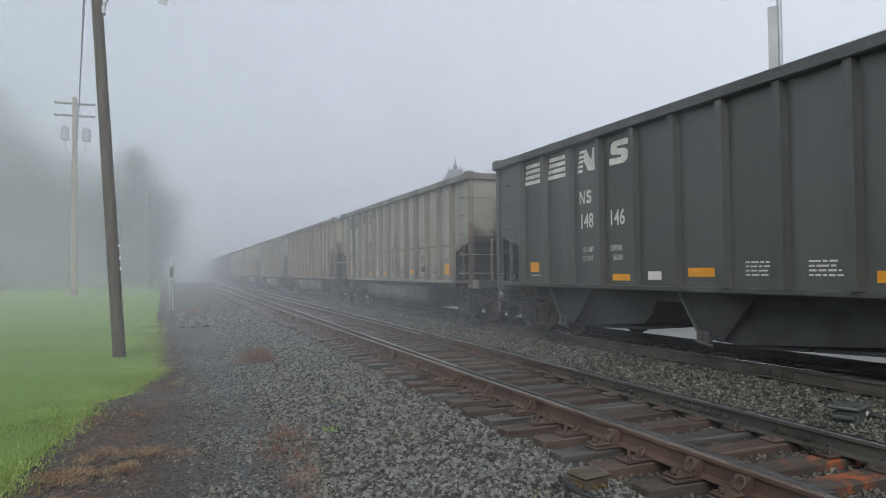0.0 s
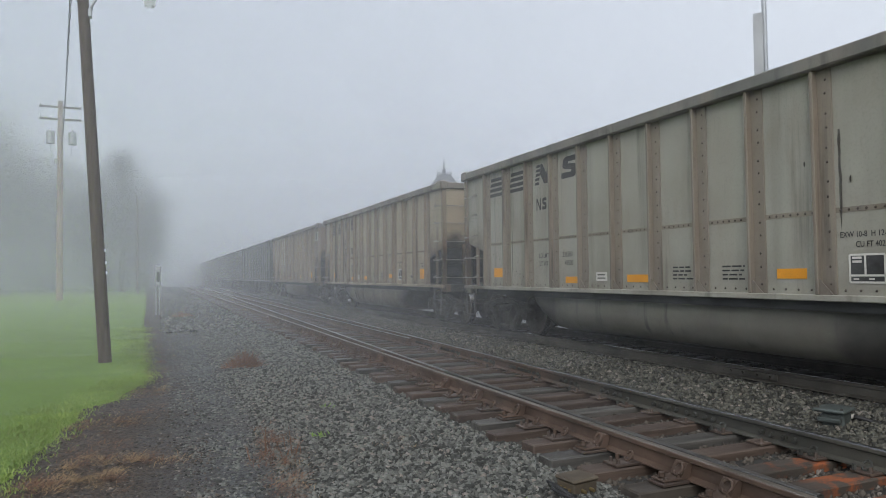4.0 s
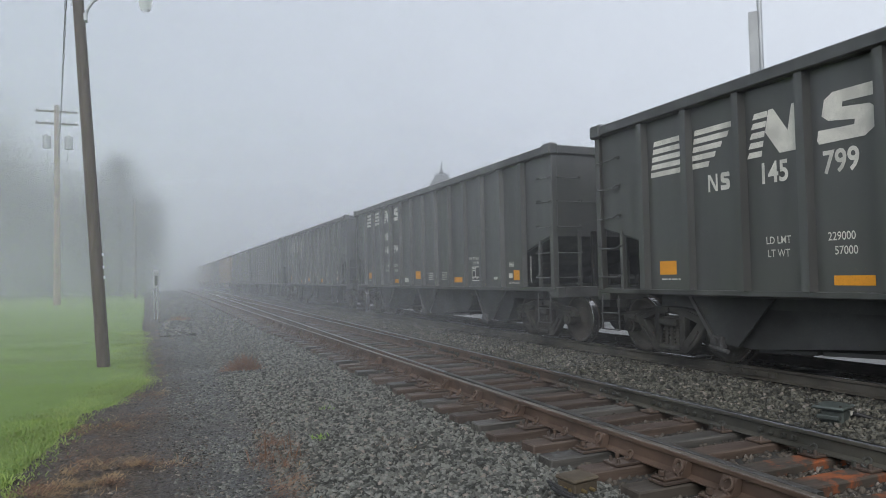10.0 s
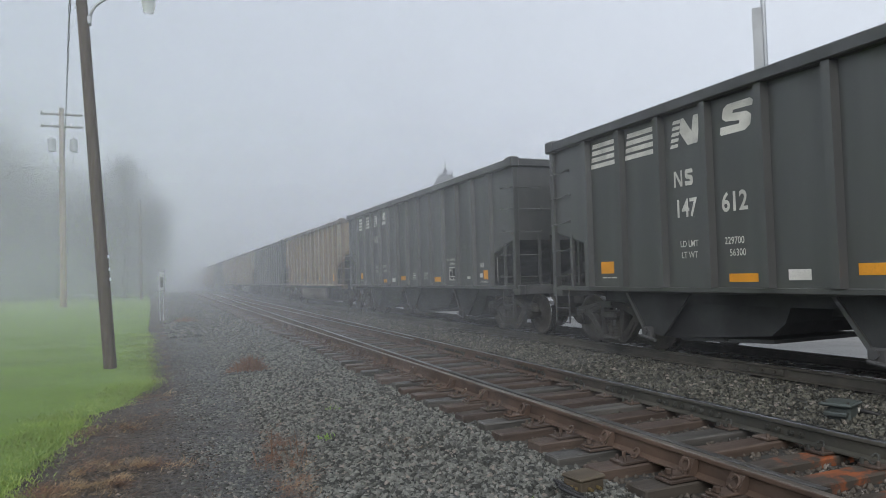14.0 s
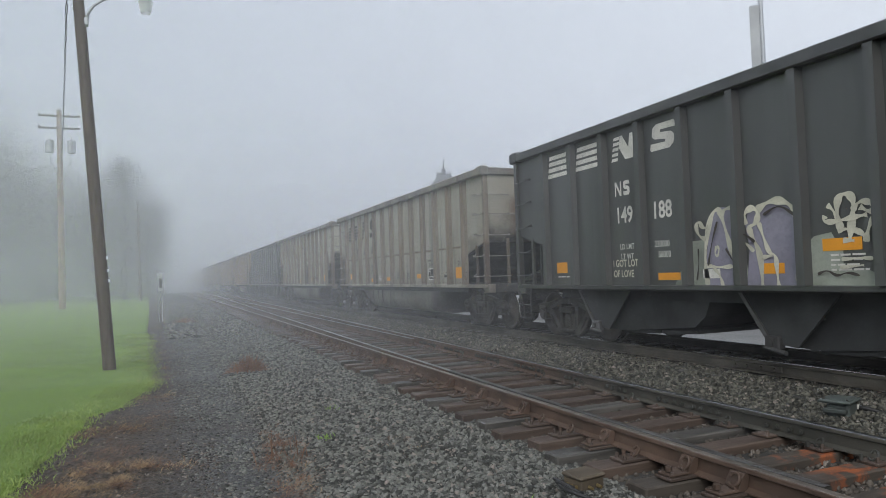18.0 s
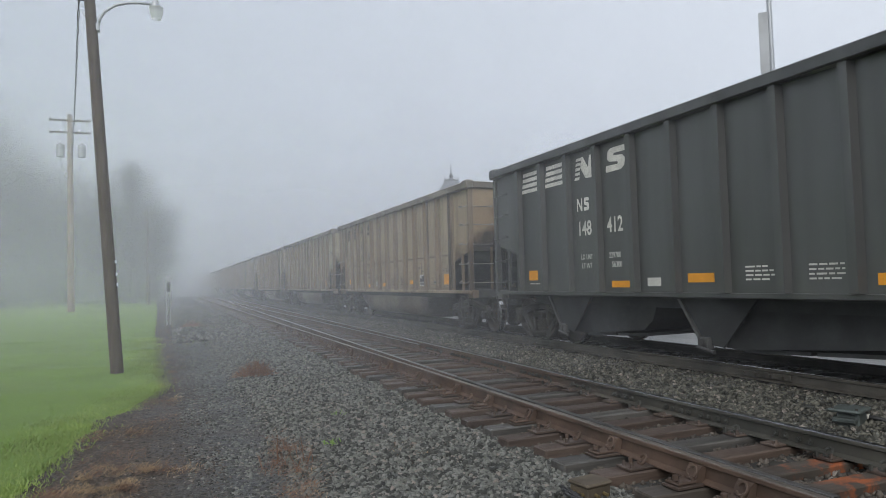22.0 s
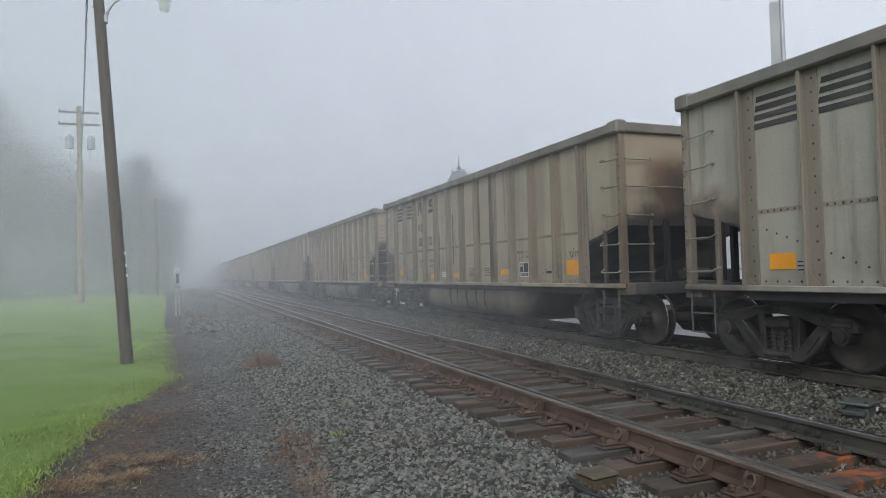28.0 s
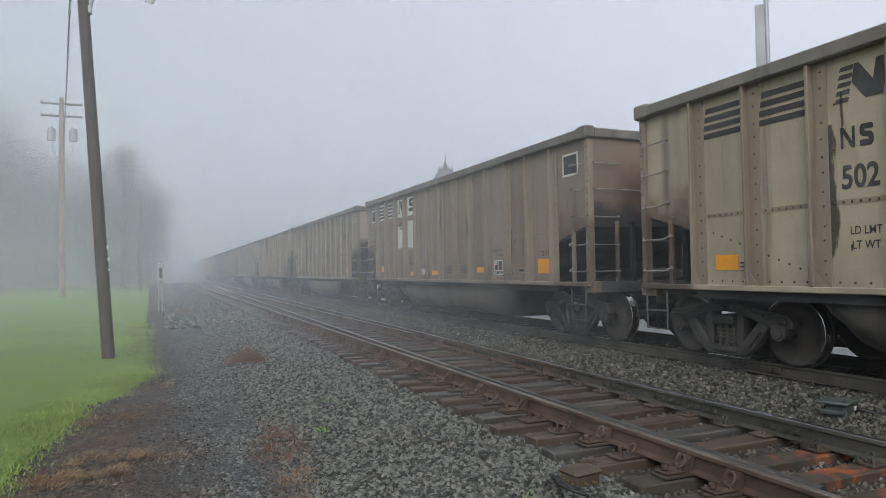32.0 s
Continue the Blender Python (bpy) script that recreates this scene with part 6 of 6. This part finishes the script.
def build_far_poles():
    p = thing("utility_pole", "pale wooden pole with two crossarms and transformers", "utility pole", m=pose(-6.60, 55.0, -0.1, 0, -0.4))
    part("pole", rod(bmesh.new(), (0, 0, 0), (0.0, 0, 14.8), 0.24, 0.17, 14), M_PALEPOLE, p)
    for z in (14.35, 13.45):
        arm = part("crossarm", boxed(-1.35, 1.35, -0.06, 0.06, z - 0.07, z + 0.07, bevel=0.01), M_POLE, p)
        for x in (-1.25, -0.6, 0.6, 1.25):
            part("insulator", rod(bmesh.new(), (x, 0, z + 0.07), (x, 0, z + 0.25), 0.06, 0.03, 8), M_GREYPAINT, arm)
    for x in (-0.62, 0.78):
        t = part("transformer", rod(bmesh.new(), (x, -0.1, 11.6), (x, -0.1, 12.5), 0.28, seg=14), M_GALV, p, "grey steel transformer can")
        part("bushing", rod(bmesh.new(), (x, -0.1, 12.5), (x, -0.1, 12.8), 0.06, 0.03, 8), M_GREYPAINT, t)
        part("lead", bent(bmesh.new(), [(x, -0.1, 11.7), (x * 0.9, -0.1, 10.9), (x * 0.5, -0.1, 10.5), (0, 0, 10.4)], 0.02), M_CABLE, p)
    part("cutout", boxed(-0.35, -0.15, -0.2, 0.0, 10.1, 10.5), M_GREYPAINT, p)
    for x, y, h, r in ((-1.95, 74.0, 10.2, 0.17), (-1.45, 92.0, 10.0, 0.17)):
        q = thing("utility_pole", "slim dark wooden pole fading into the fog", "utility pole", "poles down the line", m=pose(x, y, -0.1))
        part("pole", rod(bmesh.new(), (0, 0, 0), (-0.1, 0, h), r, r * 0.75, 10), M_POLE, q)
        part("crossarm", boxed(-0.7, 0.7, -0.05, 0.05, h - 0.9, h - 0.78), M_POLE, q)
    wire("service_drop", "twisted dark service cable between two poles", (-1.63, 14.66, 7.55), (-6.55, 54.9, 10.9), 0.35, 0.011, M_CABLE, 90, 0.018)
    for dx, z in ((-1.25, 14.5), (0.0, 15.0), (1.25, 14.5), (-1.2, 13.6)):
        wire("power_line", "thin power line running to the far pole", (-6.6 + dx, 55.0, z), (-30 + dx * 2, 6.0, z - 1.6), 0.9, 0.009, M_CABLE)
    wire("guy_wire", "dark wire sloping between the poles", (-6.5, 55.0, 10.2), (-1.95, 74.0, 4.5), 0.6, 0.02, M_CABLE)


def build_mast():
    p = thing("steel_mast", "grey steel mast of two columns beyond the tracks", "mast", m=pose(18.98, 16.27, 0, 0, 0, -49))
    bm = boxed(-0.15, 0.15, -0.17, -0.13, 0, 10.62, bevel=0.01)
    box(bm, -0.15, -0.11, -0.13, 0.17, 0, 10.55)
    box(bm, 0.11, 0.15, -0.13, 0.17, 0, 10.55)
    part("column", bm, M_GREYPAINT, p, "folded grey sheet-steel column")
    part("post", rod(bmesh.new(), (0.24, 0.0, 0), (0.20, 0.0, 14), 0.085, 0.08, 16), M_GALV, p)
    for z in (4, 7, 9.9):
        part("strap", boxed(0.13, 0.30, -0.08, 0.10, z, z + 0.06), M_GALV, p)


def build_post():
    p = thing("marker_post", "slim pale marker post beside the gravel", "post", m=pose(-0.02, 32.8, 0))
    for x in (-0.07, 0.07):
        part("leg", rod(bmesh.new(), (x, 0, -0.05), (x, 0, 1.7), 0.024, seg=8), M_GREYPAINT, p)
    part("casing", boxed(-0.12, 0.12, -0.06, 0.06, 1.35, 2.2, bevel=0.02), M_GREYPAINT, p, "grey upright casing with a dark slot")
    part("slot", boxed(-0.05, 0.06, -0.075, -0.058, 1.5, 1.95), M_SOOT, p)
    for x, y in ((0.25, 29.3), (0.45, 29.6), (0.3, 28.7)):
        s = thing("concrete_chip", "pale broken concrete lump on the gravel", "rubble", "rubble by the post", m=pose(x, y, -0.01))
        part("lump", boxed(-0.08, 0.08, -0.05, 0.05, 0, 0.05, bevel=0.02), M_CONCRETE, s)


def tree(name, label, x, y, h, spread, seed, leaves, droop, bare):
    """Trunk, limbs and a crown of many small leaf sprays with gaps."""
    rnd = random.Random(seed)
    t = thing(name, label, "tree", m=pose(x, y, -0.1))
    part("trunk", rod(bmesh.new(), (0, 0, 0), (0.1, 0, h * 0.45), h * 0.022, h * 0.013, 9), M_BARK, t)
    bm, tips = bmesh.new(), []
    for k in range(16):
        a, u = k * 2.4, 0.25 + 0.5 * k / 16
        start = Vector((0.1 * u, 0, h * u * 0.75))
        mid = start + Vector((math.cos(a), math.sin(a), 0.9)) * spread * 0.45
        end = mid + Vector((math.cos(a + 0.3), math.sin(a + 0.3), 0.5 - 0.9 * droop)) * spread * 0.55
        end.z = min(end.z, h * 0.97)
        rod(bm, start, mid, h * 0.009, h * 0.005, 5), rod(bm, mid, end, h * 0.005, h * 0.002, 5)
        tips += [mid, end, mid.lerp(end, 0.5)]
    rod(bm, (0.1, 0, h * 0.45), (0, 0.2, h * 0.95), h * 0.013, h * 0.002, 6)
    tips += [Vector((0, 0, h * 0.9)), Vector((0.1, 0.1, h * 0.75))]
    part("limbs", bm, M_BARK, t)
    rs = np.random.RandomState(seed)
    # lobes of foliage along limbs and round a full crown that hangs almost to the ground
    lobes = 70
    a, e = rs.uniform(0, 2 * math.pi, lobes), rs.uniform(-1.12, 1, lobes)
    ring = np.sqrt(np.clip(1 - np.abs(e) ** 3.0, 0.45 * (e < 0), 1))
    heart = np.stack([0.72 * spread * ring * np.cos(a), 0.72 * spread * ring * np.sin(a), h * (0.48 + 0.42 * e)], 1)
    heart = np.concatenate([heart, np.array([tuple(v) for v in tips])])
    size = np.concatenate([rs.uniform(0.20, 0.36, lobes), np.full(len(tips), 0.18)]) * spread
    pick = rs.randint(0, len(heart), leaves)
    c = heart[pick] + rs.normal(size=(leaves, 3)) * size[pick][:, None] * 0.72
    c[:, 2] -= droop * rs.uniform(0, 1, leaves) ** 3 * h * 0.35
    c[:, 2] = np.where(c[:, 2] < 0.6, 0.2 + rs.uniform(0, 3.0, leaves), np.minimum(c[:, 2], h + 0.3 * rs.normal(size=leaves)))
    u, w = rs.normal(size=(leaves, 3)), rs.normal(size=(leaves, 3))
    u /= np.linalg.norm(u, axis=1)[:, None]
    w /= np.linalg.norm(w, axis=1)[:, None]
    s = rs.uniform(0.05, 0.13, (leaves, 1)) * (0.6 if bare else 1.0)
    v = np.stack([c - u * s, c + w * s * 0.5, c + u * s, c - w * s * 0.5], 1).reshape(-1, 3)
    me = mesh_from("crown", v.tolist(), np.arange(4 * leaves).reshape(-1, 4).tolist(), M_LEAF)
    share("crown", me, t)


def build_trees():
    tree("willow_tree", "pale green drooping tree half lost in fog", -3.9, 84, 17.4, 4.6, 3, 70000, 0.5, False)
    for k, (x, y, h, sp) in enumerate(((-17.5, 82, 23, 6.5), (-23, 88, 27, 7.5), (-30, 80, 26, 7.5), (-11.5, 92, 17, 5.5), (-37, 92, 24, 8), (-21, 100, 22, 8), (-47, 84, 24, 8))):
        tree("tree", "tall grey-green tree fading into the fog", x, y, h, sp, 10 + k, 60000, 0.35, False)
    h = thing("hedge", "low clipped dark green hedge at the lawn's end", "hedge", m=pose(-17.6, 78, 0))
    rs = np.random.RandomState(9)
    n = 5000
    c = np.stack([rs.uniform(-4.5, 2.2, n), rs.uniform(-0.8, 0.8, n), 0.1 + 1.75 * rs.uniform(0, 1, n) ** 0.7], 1)
    u, w = rs.normal(size=(n, 3)) * 0.12, rs.normal(size=(n, 3)) * 0.10
    v = np.stack([c - u, c + w, c + u, c - w], 1).reshape(-1, 3)
    share("foliage", mesh_from("foliage", v.tolist(), np.arange(4 * n).reshape(-1, 4).tolist(), M_HEDGE), h)
    part("core", boxed(-4.4, 2.1, -0.6, 0.6, 0, 1.6, bevel=0.15), M_HEDGE, h)


def build_tower_house():
    p = thing("tower_house", "old house with a steep slate tower roof in fog", "house", m=pose(25.25, 58.0, 0.3, 0, 0, -20))
    part("wall", boxed(-4.5, 4.5, -4.5, 4.5, -0.3, 7.6), M_SIDING, p)
    bm = bmesh.new()
    lo = [bm.verts.new(v) for v in ((-5, -5, 7.5), (5, -5, 7.5), (5, 5, 7.5), (-5, 5, 7.5))]
    mi = [bm.verts.new(v) for v in ((-1.75, -1.75, 9.3), (1.75, -1.75, 9.3), (1.75, 1.75, 9.3), (-1.75, 1.75, 9.3))]
    hi = [bm.verts.new(v) for v in ((-0.62, -0.62, 10.95), (0.62, -0.62, 10.95), (0.62, 0.62, 10.95), (-0.62, 0.62, 10.95))]
    for a, b in ((lo, mi), (mi, hi)):
        for i in range(4):
            bm.faces.new((a[i], a[(i + 1) % 4], b[(i + 1) % 4], b[i]))
    bm.faces.new(hi), bm.faces.new(lo[::-1])
    bmesh.ops.recalc_face_normals(bm, faces=bm.faces[:])
    roof = part("roof", bm, M_SLATE, p, "steep dark slate roof with a flat crest")
    bm = boxed(-0.68, 0.68, -0.68, 0.68, 10.95, 11.0)
    for a in (-1, 1):
        for z in (11.08, 11.2):
            rod(bm, (-0.66, 0.66 * a, z), (0.66, 0.66 * a, z), 0.022, seg=5), rod(bm, (0.66 * a, -0.66, z), (0.66 * a, 0.66, z), 0.022, seg=5)
        for k in range(5):
            x = -0.66 + 0.33 * k
            rod(bm, (x, 0.66 * a, 11.0), (x, 0.66 * a, 11.36 if k in (0, 4) else 11.28), 0.045, 0.015, 6)
            rod(bm, (0.66 * a, x, 11.0), (0.66 * a, x, 11.36 if k in (0, 4) else 11.28), 0.045, 0.015, 6)
    part("cresting", bm, M_SLATE, roof, "open ironwork cresting round the flat top")
    bm = lathe(bmesh.new(), ((0.0, 0.34), (0.14, 0.30), (0.24, 0.16), (0.42, 0.24), (0.56, 0.20), (0.72, 0.07), (1.0, 0.05), (1.05, 0.11), (1.12, 0.05), (1.75, 0.012)), seg=10)
    bmesh.ops.transform(bm, matrix=Matrix.Translation((0, 0, 11.0)) @ Matrix.Rotation(-math.pi / 2, 4, "Y"), verts=bm.verts[:])
    part("finial", bm, M_SLATE, roof)
    for x in (-2.5, 0, 2.5):
        w = part("window", boxed(x - 0.5, x + 0.5, -4.56, -4.48, 4.6, 6.4), M_WHITEWOOD, p)
        part("pane", boxed(x - 0.42, x + 0.42, -4.58, -4.55, 4.68, 6.32), M_GLASS, w)


def build_yard():
    """The pale gravel yard and the white depot beyond the train."""
    bm = bmesh.new()
    bm.faces.new([bm.verts.new(v) for v in ((11.3, -40, 0.004), (60, -40, 0.004), (60, 75, 0.004), (11.3, 75, 0.004))])
    y = part("yard", bm, M_YARD, None)
    tagged(y, "pale wet gravel yard beyond the train", "yard", kind="structure")
    d = thing("depot", "long white clad depot with blue and red signs", "building", m=pose(27, 20, 0, 0, 0, 0))
    part("wall", boxed(0, 8, -26, 24, 0, 4.6), M_WHITEWALL, d)
    part("roof", boxed(-1.6, 8.4, -26.5, 24.5, 4.6, 4.85, bevel=0.03), M_GREYPAINT, d)
    for k in range(24):
        part("panel", boxed(-0.05, -0.004, -25.9 + 2.08 * k, -23.94 + 2.08 * k, 0.25, 4.5, bevel=0.01), M_WHITEWALL, d)
    for k, yy in enumerate((-20, -12, -4, 4, 12, 20)):
        part("canopy_post", rod(bmesh.new(), (-1.4, yy, 0), (-1.4, yy, 4.6), 0.07, seg=10), M_WHITEWOOD, d)
        part("brace", rod(bmesh.new(), (-1.4, yy, 3.7), (-0.3, yy, 4.5), 0.05, seg=8), M_WHITEWOOD, d)
    for yy, z, w, h, m in ((4.6, 2.95, 0.75, 0.6, M_BLUE), (-0.6, 4.0, 5.4, 0.75, M_REDSPRAY)):
        s = part("sign", boxed(-0.09, -0.055, yy - w / 2, yy + w / 2, z - h / 2, z + h / 2, bevel=0.008), m, d)
        n = 2 if w < 1 else 9
        for k in range(n):
            a = yy - w * 0.42 + w * 0.84 * k / n
            part("bar", boxed(-0.10, -0.092, a, a + w * 0.5 / n, z - h * 0.28, z + h * 0.28), M_PLACARD, s)
    f = thing("yard_fence", "low white painted board fence along the yard", "fence", m=pose(14.3, 15.9, 0.004, 0, 0, 3))
    for k in range(-5, 5):
        part("post", boxed(-0.06, 0.06, 2.4 * k - 0.06, 2.4 * k + 0.06, 0, 0.86, bevel=0.012), M_WHITEWOOD, f)
        part("top_board", boxed(-0.10, -0.06, 2.4 * k - 1.19, 2.4 * k + 1.19, 0.62, 0.82, bevel=0.008), M_WHITEWOOD, f)
        part("low_board", boxed(-0.10, -0.06, 2.4 * k - 1.19, 2.4 * k + 1.19, 0.16, 0.30, bevel=0.008), M_GREYPAINT, f)


build_near_pole()
build_far_poles()
build_mast()
build_post()
build_trees()
build_tower_house()
build_yard()

# ---- fog: veils of mist hanging across the line, thicker with distance ----
def fog_mat(name, density):
    m = bpy.data.materials.new(name)
    m.use_nodes = True
    n, l = m.node_tree.nodes, m.node_tree.links
    n.remove(n["Principled BSDF"])
    clear, fwd, bwd = n.new("ShaderNodeBsdfTransparent"), n.new("ShaderNodeBsdfDiffuse"), n.new("ShaderNodeBsdfTranslucent")
    white = (0.835, 0.868, 0.92, 1)
    fwd.inputs["Color"].default_value = bwd.inputs["Color"].default_value = white
    both, out = n.new("ShaderNodeMixShader"), n.new("ShaderNodeMixShader")
    l.new(fwd.outputs[0], both.inputs[1]), l.new(bwd.outputs[0], both.inputs[2])
    geo, sep = n.new("ShaderNodeNewGeometry"), n.new("ShaderNodeSeparateXYZ")
    l.new(geo.outputs["Position"], sep.inputs[0])
    fade = n.new("ShaderNodeMapRange")
    fade.interpolation_type = "SMOOTHSTEP"
    for i, v in enumerate((0, 46.0, 6.0, 0.0, density)):
        fade.inputs[i].default_value = v
    l.new(sep.outputs["Z"], fade.inputs[0])
    wisp = n.new("ShaderNodeTexNoise")
    wisp.inputs["Scale"].default_value, wisp.inputs["Detail"].default_value = 0.05, 3
    l.new(geo.outputs["Position"], wisp.inputs["Vector"])
    vary = n.new("ShaderNodeMapRange")
    for i, v in enumerate((0, 0.3, 0.7, 0.75, 1.25)):
        vary.inputs[i].default_value = v
    l.new(wisp.outputs["Fac"], vary.inputs[0])
    mul = n.new("ShaderNodeMath")
    mul.operation = "MULTIPLY"
    l.new(fade.outputs[0], mul.inputs[0]), l.new(vary.outputs[0], mul.inputs[1])
    # the mist lies thicker over the damp lawn than over the line
    damp, thick = n.new("ShaderNodeMapRange"), n.new("ShaderNodeMath")
    damp.interpolation_type, thick.operation = "SMOOTHSTEP", "MULTIPLY"
    for i, v in enumerate((0, 2.0, -5.0, 1.0, 1.15)):
        damp.inputs[i].default_value = v
    l.new(sep.outputs["X"], damp.inputs[0])
    l.new(mul.outputs[0], thick.inputs[0]), l.new(damp.outputs[0], thick.inputs[1])
    l.new(thick.outputs[0], out.inputs[0])
    l.new(clear.outputs[0], out.inputs[1]), l.new(both.outputs[0], out.inputs[2])
    l.new(out.outputs[0], n["Material Output"].inputs["Surface"])
    return m


def build_fog():
    bank = thing("fog_bank", "pale grey morning fog thickening down the line", "fog", kind="stuff")
    for y, d in ((4.6, .012), (6.8, .02), (9.5, .042), (12.5, .058), (16, .064), (20, .068), (25, .052), (30, .053), (36, .058), (43, .06), (50, .06), (58, .065), (67, .09), (77, .11), (88, .13), (100, .17), (112, .22), (126, .26), (142, .32), (162, .42), (188, .6), (220, .8)):
        bm = bmesh.new()
        bm.faces.new([bm.verts.new(v) for v in ((-260, y, -0.3), (300, y, -0.3), (300, y, 48), (-260, y, 48))])
        part("veil", bm, fog_mat("mist", d), bank)


build_fog()
scene.cycles.transparent_max_bounces = 40


# ---- what moves: the train, and its wheels while they pass ----
def motions():
    times = [0.5 * k for k in range(65)]
    for i, car in enumerate(TRAIN):
        walk(car, [(t, pose(TRACK_2, tail_y(i, t) - HALF, BODY_Z)) for t in times])
        for ob in car.children:
            if not ob.name.startswith("axle"):
                continue
            y0, rows = ob.location.y, []
            for k in range(961):
                t = k / 30
                y = tail_y(i, t) - HALF + y0 * STRETCH
                if 2.0 < y < 24.0 or k in (0, 960):
                    turn = degrees_rolled(tail_y(i, t), i)
                    rows.append((t, turn))
            if len(rows) > 2:
                held, last, out = rows[1][1], rows[-2][1], []
                for t, a in rows:
                    a = held if t == 0 else last if t == 32 else a
                    out.append((t, pose(0, y0, 0.457 + LIFT, a)))
                walk(ob, out)


def degrees_rolled(y, i):
    return math.degrees((PITCH * i + SLACK.get(i, 0.0) - y) / 0.457) % 360.0


motions()
